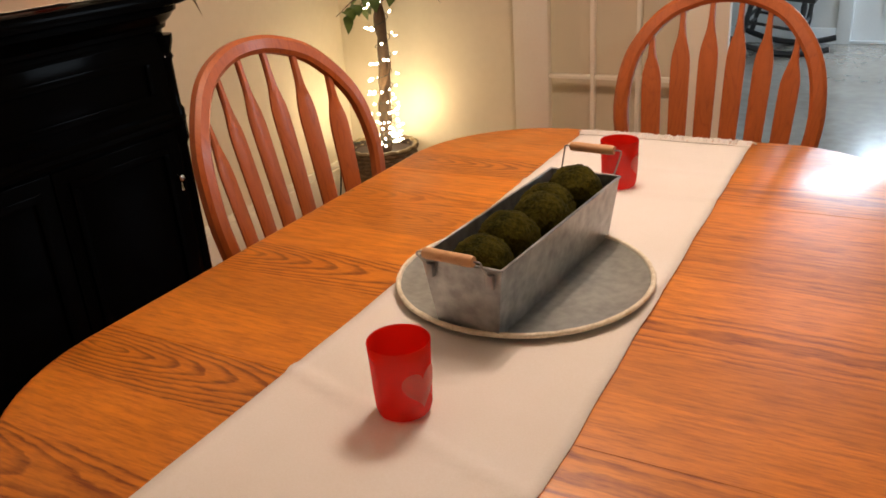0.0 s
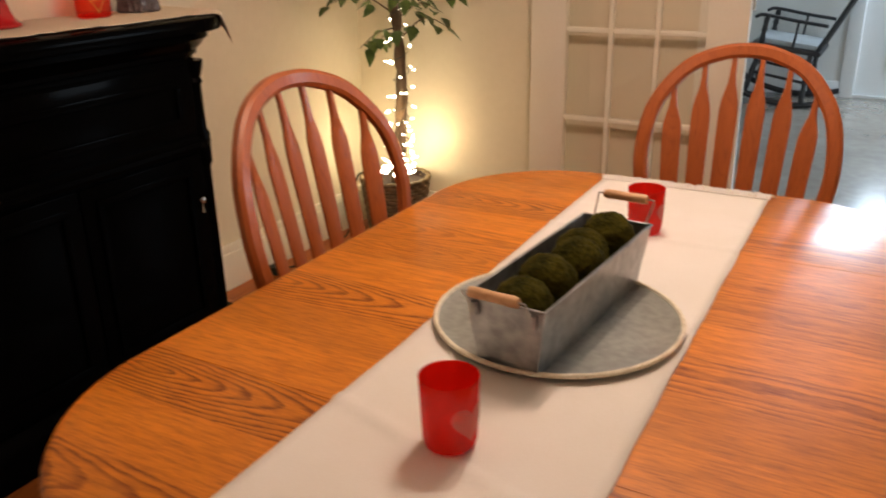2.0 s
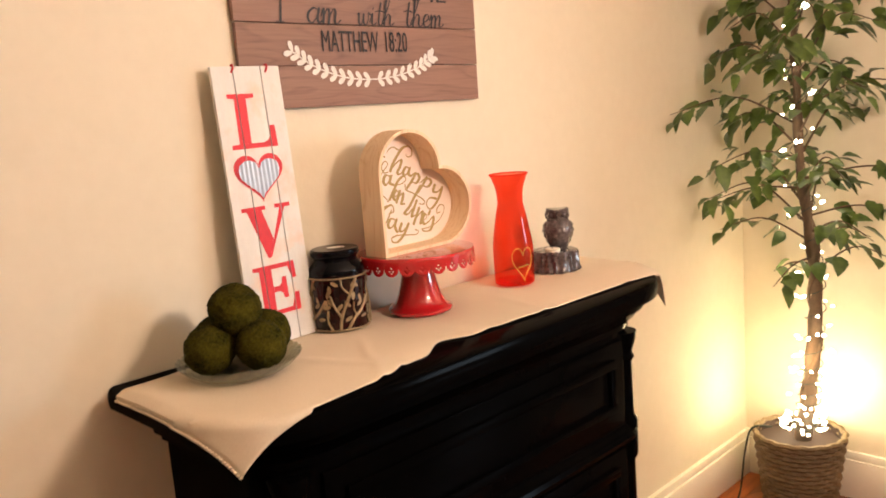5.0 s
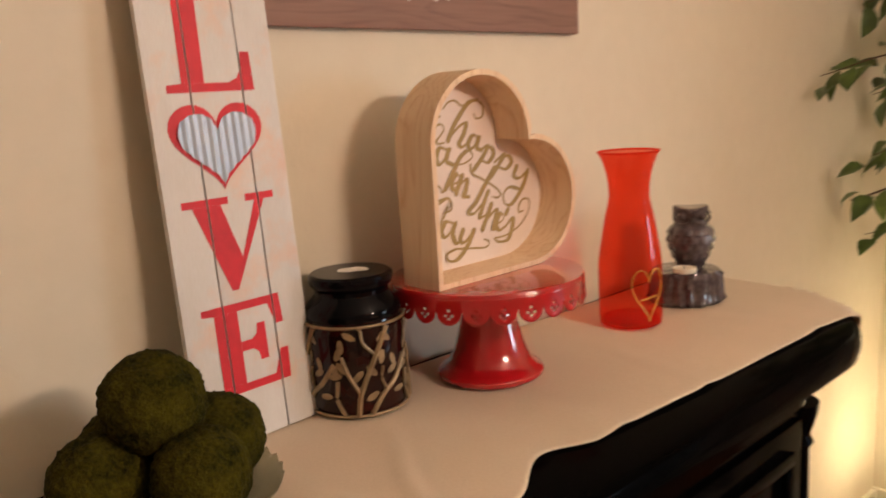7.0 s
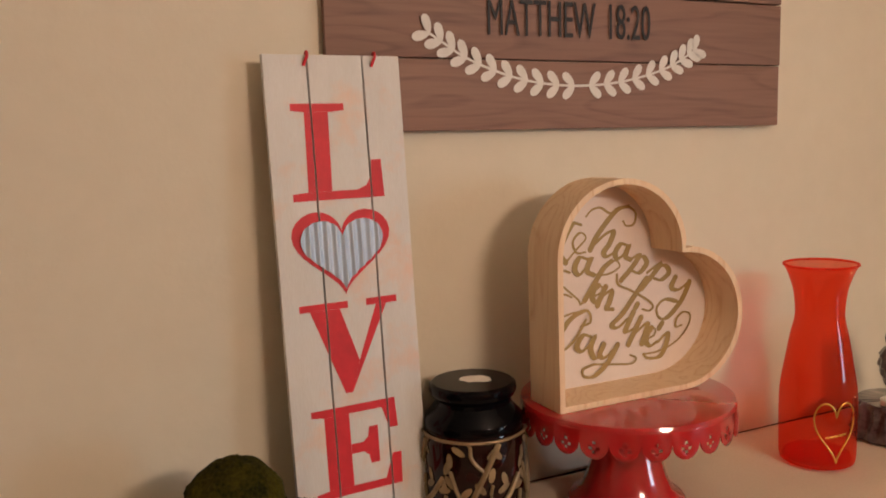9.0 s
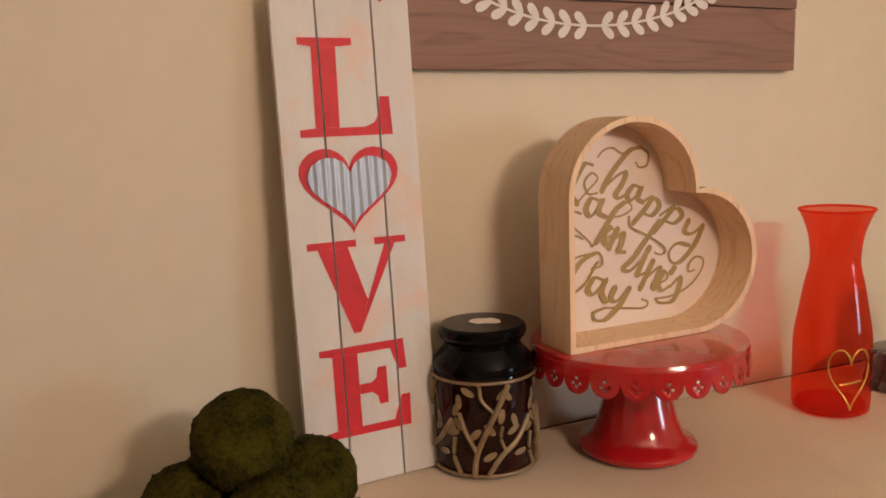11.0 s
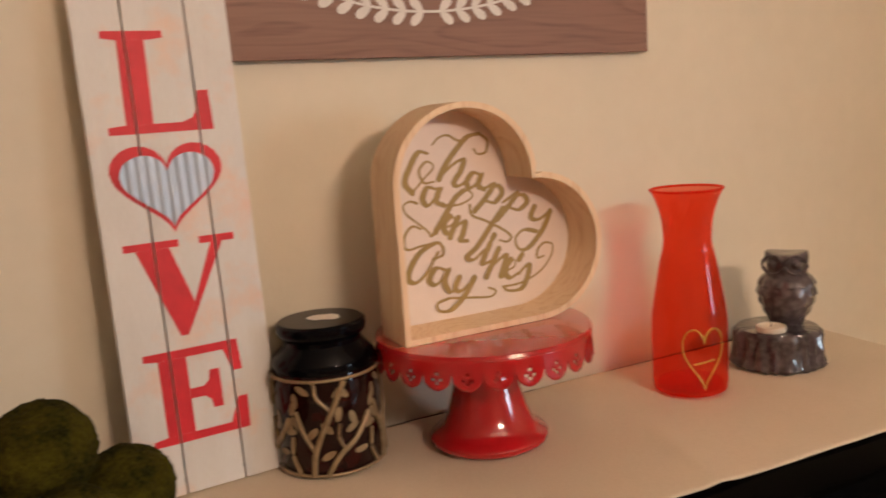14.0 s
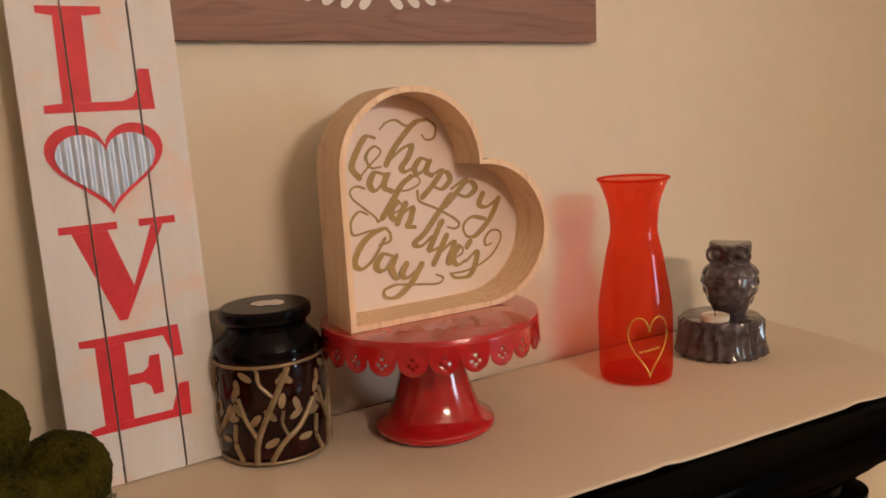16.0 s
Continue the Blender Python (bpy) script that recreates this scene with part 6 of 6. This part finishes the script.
# ---- rocking chair in the next room ----
def rocking_chair():
    r = thing("rocking_chair", "black painted spindle rocking chair on curved runners", "rocking chair", (-1.08, 7.06, 0.007))
    r.rotation_euler = (0, radians(7), 0)
    for y in (-0.25, 0.25):
        arc = [Vector((-0.36 + 0.74 * i / 14, y, 0.022 + 0.20 * ((i - 7) / 14) ** 2 * 1.6)) for i in range(15)]
        part("runner", tube(bmesh.new(), arc, 0.022, 8), M_ROCKER, r)
    turned = lambda u: 0.014 + 0.008 * abs(math.sin(u * 9))
    for y in (-0.25, 0.25):
        for x, xt in ((-0.24, -0.20), (0.17, 0.15)):
            zb = 0.022 + 0.32 * ((x + 0.0) / 0.74) ** 2
            part("leg", tube(bmesh.new(), [Vector((x + (xt - x) * k / 12, y, zb + (0.40 - zb) * k / 12)) for k in range(13)], turned, 8), M_ROCKER, r)
        part("stretcher", tube(bmesh.new(), [Vector((-0.22, y, 0.22)), Vector((0.16, y, 0.2))], 0.011, 8), M_ROCKER, r)
    for x, z in ((-0.23, 0.24), (-0.225, 0.17), (0.16, 0.22)):
        part("stretcher", tube(bmesh.new(), [Vector((x, -0.25 + 0.5 * k / 8, z)) for k in range(9)], lambda u: 0.009 + 0.006 * math.sin(u * math.pi), 8), M_ROCKER, r)
    part("seat", boxed(-0.27, 0.22, -0.28, 0.28, 0.40, 0.435, bevel=0.012), M_ROCKER, r)
    for y in (-0.27, 0.27):
        part("arm", tube(bmesh.new(), smooth_path([(-0.28, y, 0.61), (-0.22, y, 0.635), (0.0, y, 0.625), (0.22, y, 0.62)], 5), 0.022, 8, flat=0.6), M_ROCKER, r)
        part("arm_post", tube(bmesh.new(), [Vector((-0.2, y * 0.97, 0.435 + 0.19 * k / 8)) for k in range(9)], turned, 8), M_ROCKER, r)
        part("arm_post", tube(bmesh.new(), [Vector((0.02, y * 0.97, 0.435 + 0.18 * k / 8)) for k in range(9)], lambda u: 0.009, 8), M_ROCKER, r)
        part("back_post", tube(bmesh.new(), [Vector((0.19 + 0.24 * k / 12, y * 0.92, 0.435 + 0.66 * k / 12)) for k in range(13)], lambda u: 0.017, 8), M_ROCKER, r)
    for k in range(7):
        y = -0.19 + 0.38 * k / 6
        part("back_spindle", tube(bmesh.new(), [Vector((0.19, y, 0.435)), Vector((0.31, y, 0.76)), Vector((0.41, y, 1.05))], 0.0085, 8), M_ROCKER, r)
    part("crest_rail", boxed(0.395, 0.425, -0.28, 0.28, 1.02, 1.15, bevel=0.012), M_ROCKER, r)
    part("seat_cushion", boxed(-0.24, 0.18, -0.25, 0.25, 0.4355, 0.475, bevel=0.016), M_CUSHION, r, "faded grey-blue cushion")


M_CUSHION = material("faded_grey_cushion", (0.45, 0.47, 0.48), 0.9, vary=(0.34, 0.36, 0.38), grain=14)
rocking_chair()


# ---- floor boards ----
floor = solid("floor", boxed(X0 - 0.12, X1 + 0.12, Y0 - 0.12, YB + 0.0195, -0.1, -0.014), M_GAP, "worn orange-brown wooden floor boards", "floor", **ROOM)
rnd = random.Random(6)
BW = 0.0972
meshes = {}
for i in range(45):
    x = X0 + BW * i
    y = Y0
    joints = [Y0] + sorted((rnd.uniform(-0.6, 0.6), rnd.uniform(1.0, 2.6))) + [YB + 0.0195]
    for a, b in zip(joints, joints[1:]):
        w = min(BW, X1 - x)
        if w < 0.02:
            continue
        bm = boxed(0.0011, w - 0.0011, -(b - a) / 2 + 0.0008, (b - a) / 2 - 0.0008, -0.0135, 0.0, bevel=0.0012)
        o = part("floor_board", bm, M_FLOOR, floor)
        o.location = (x, (a + b) / 2, rnd.uniform(-0.0008, 0.0))
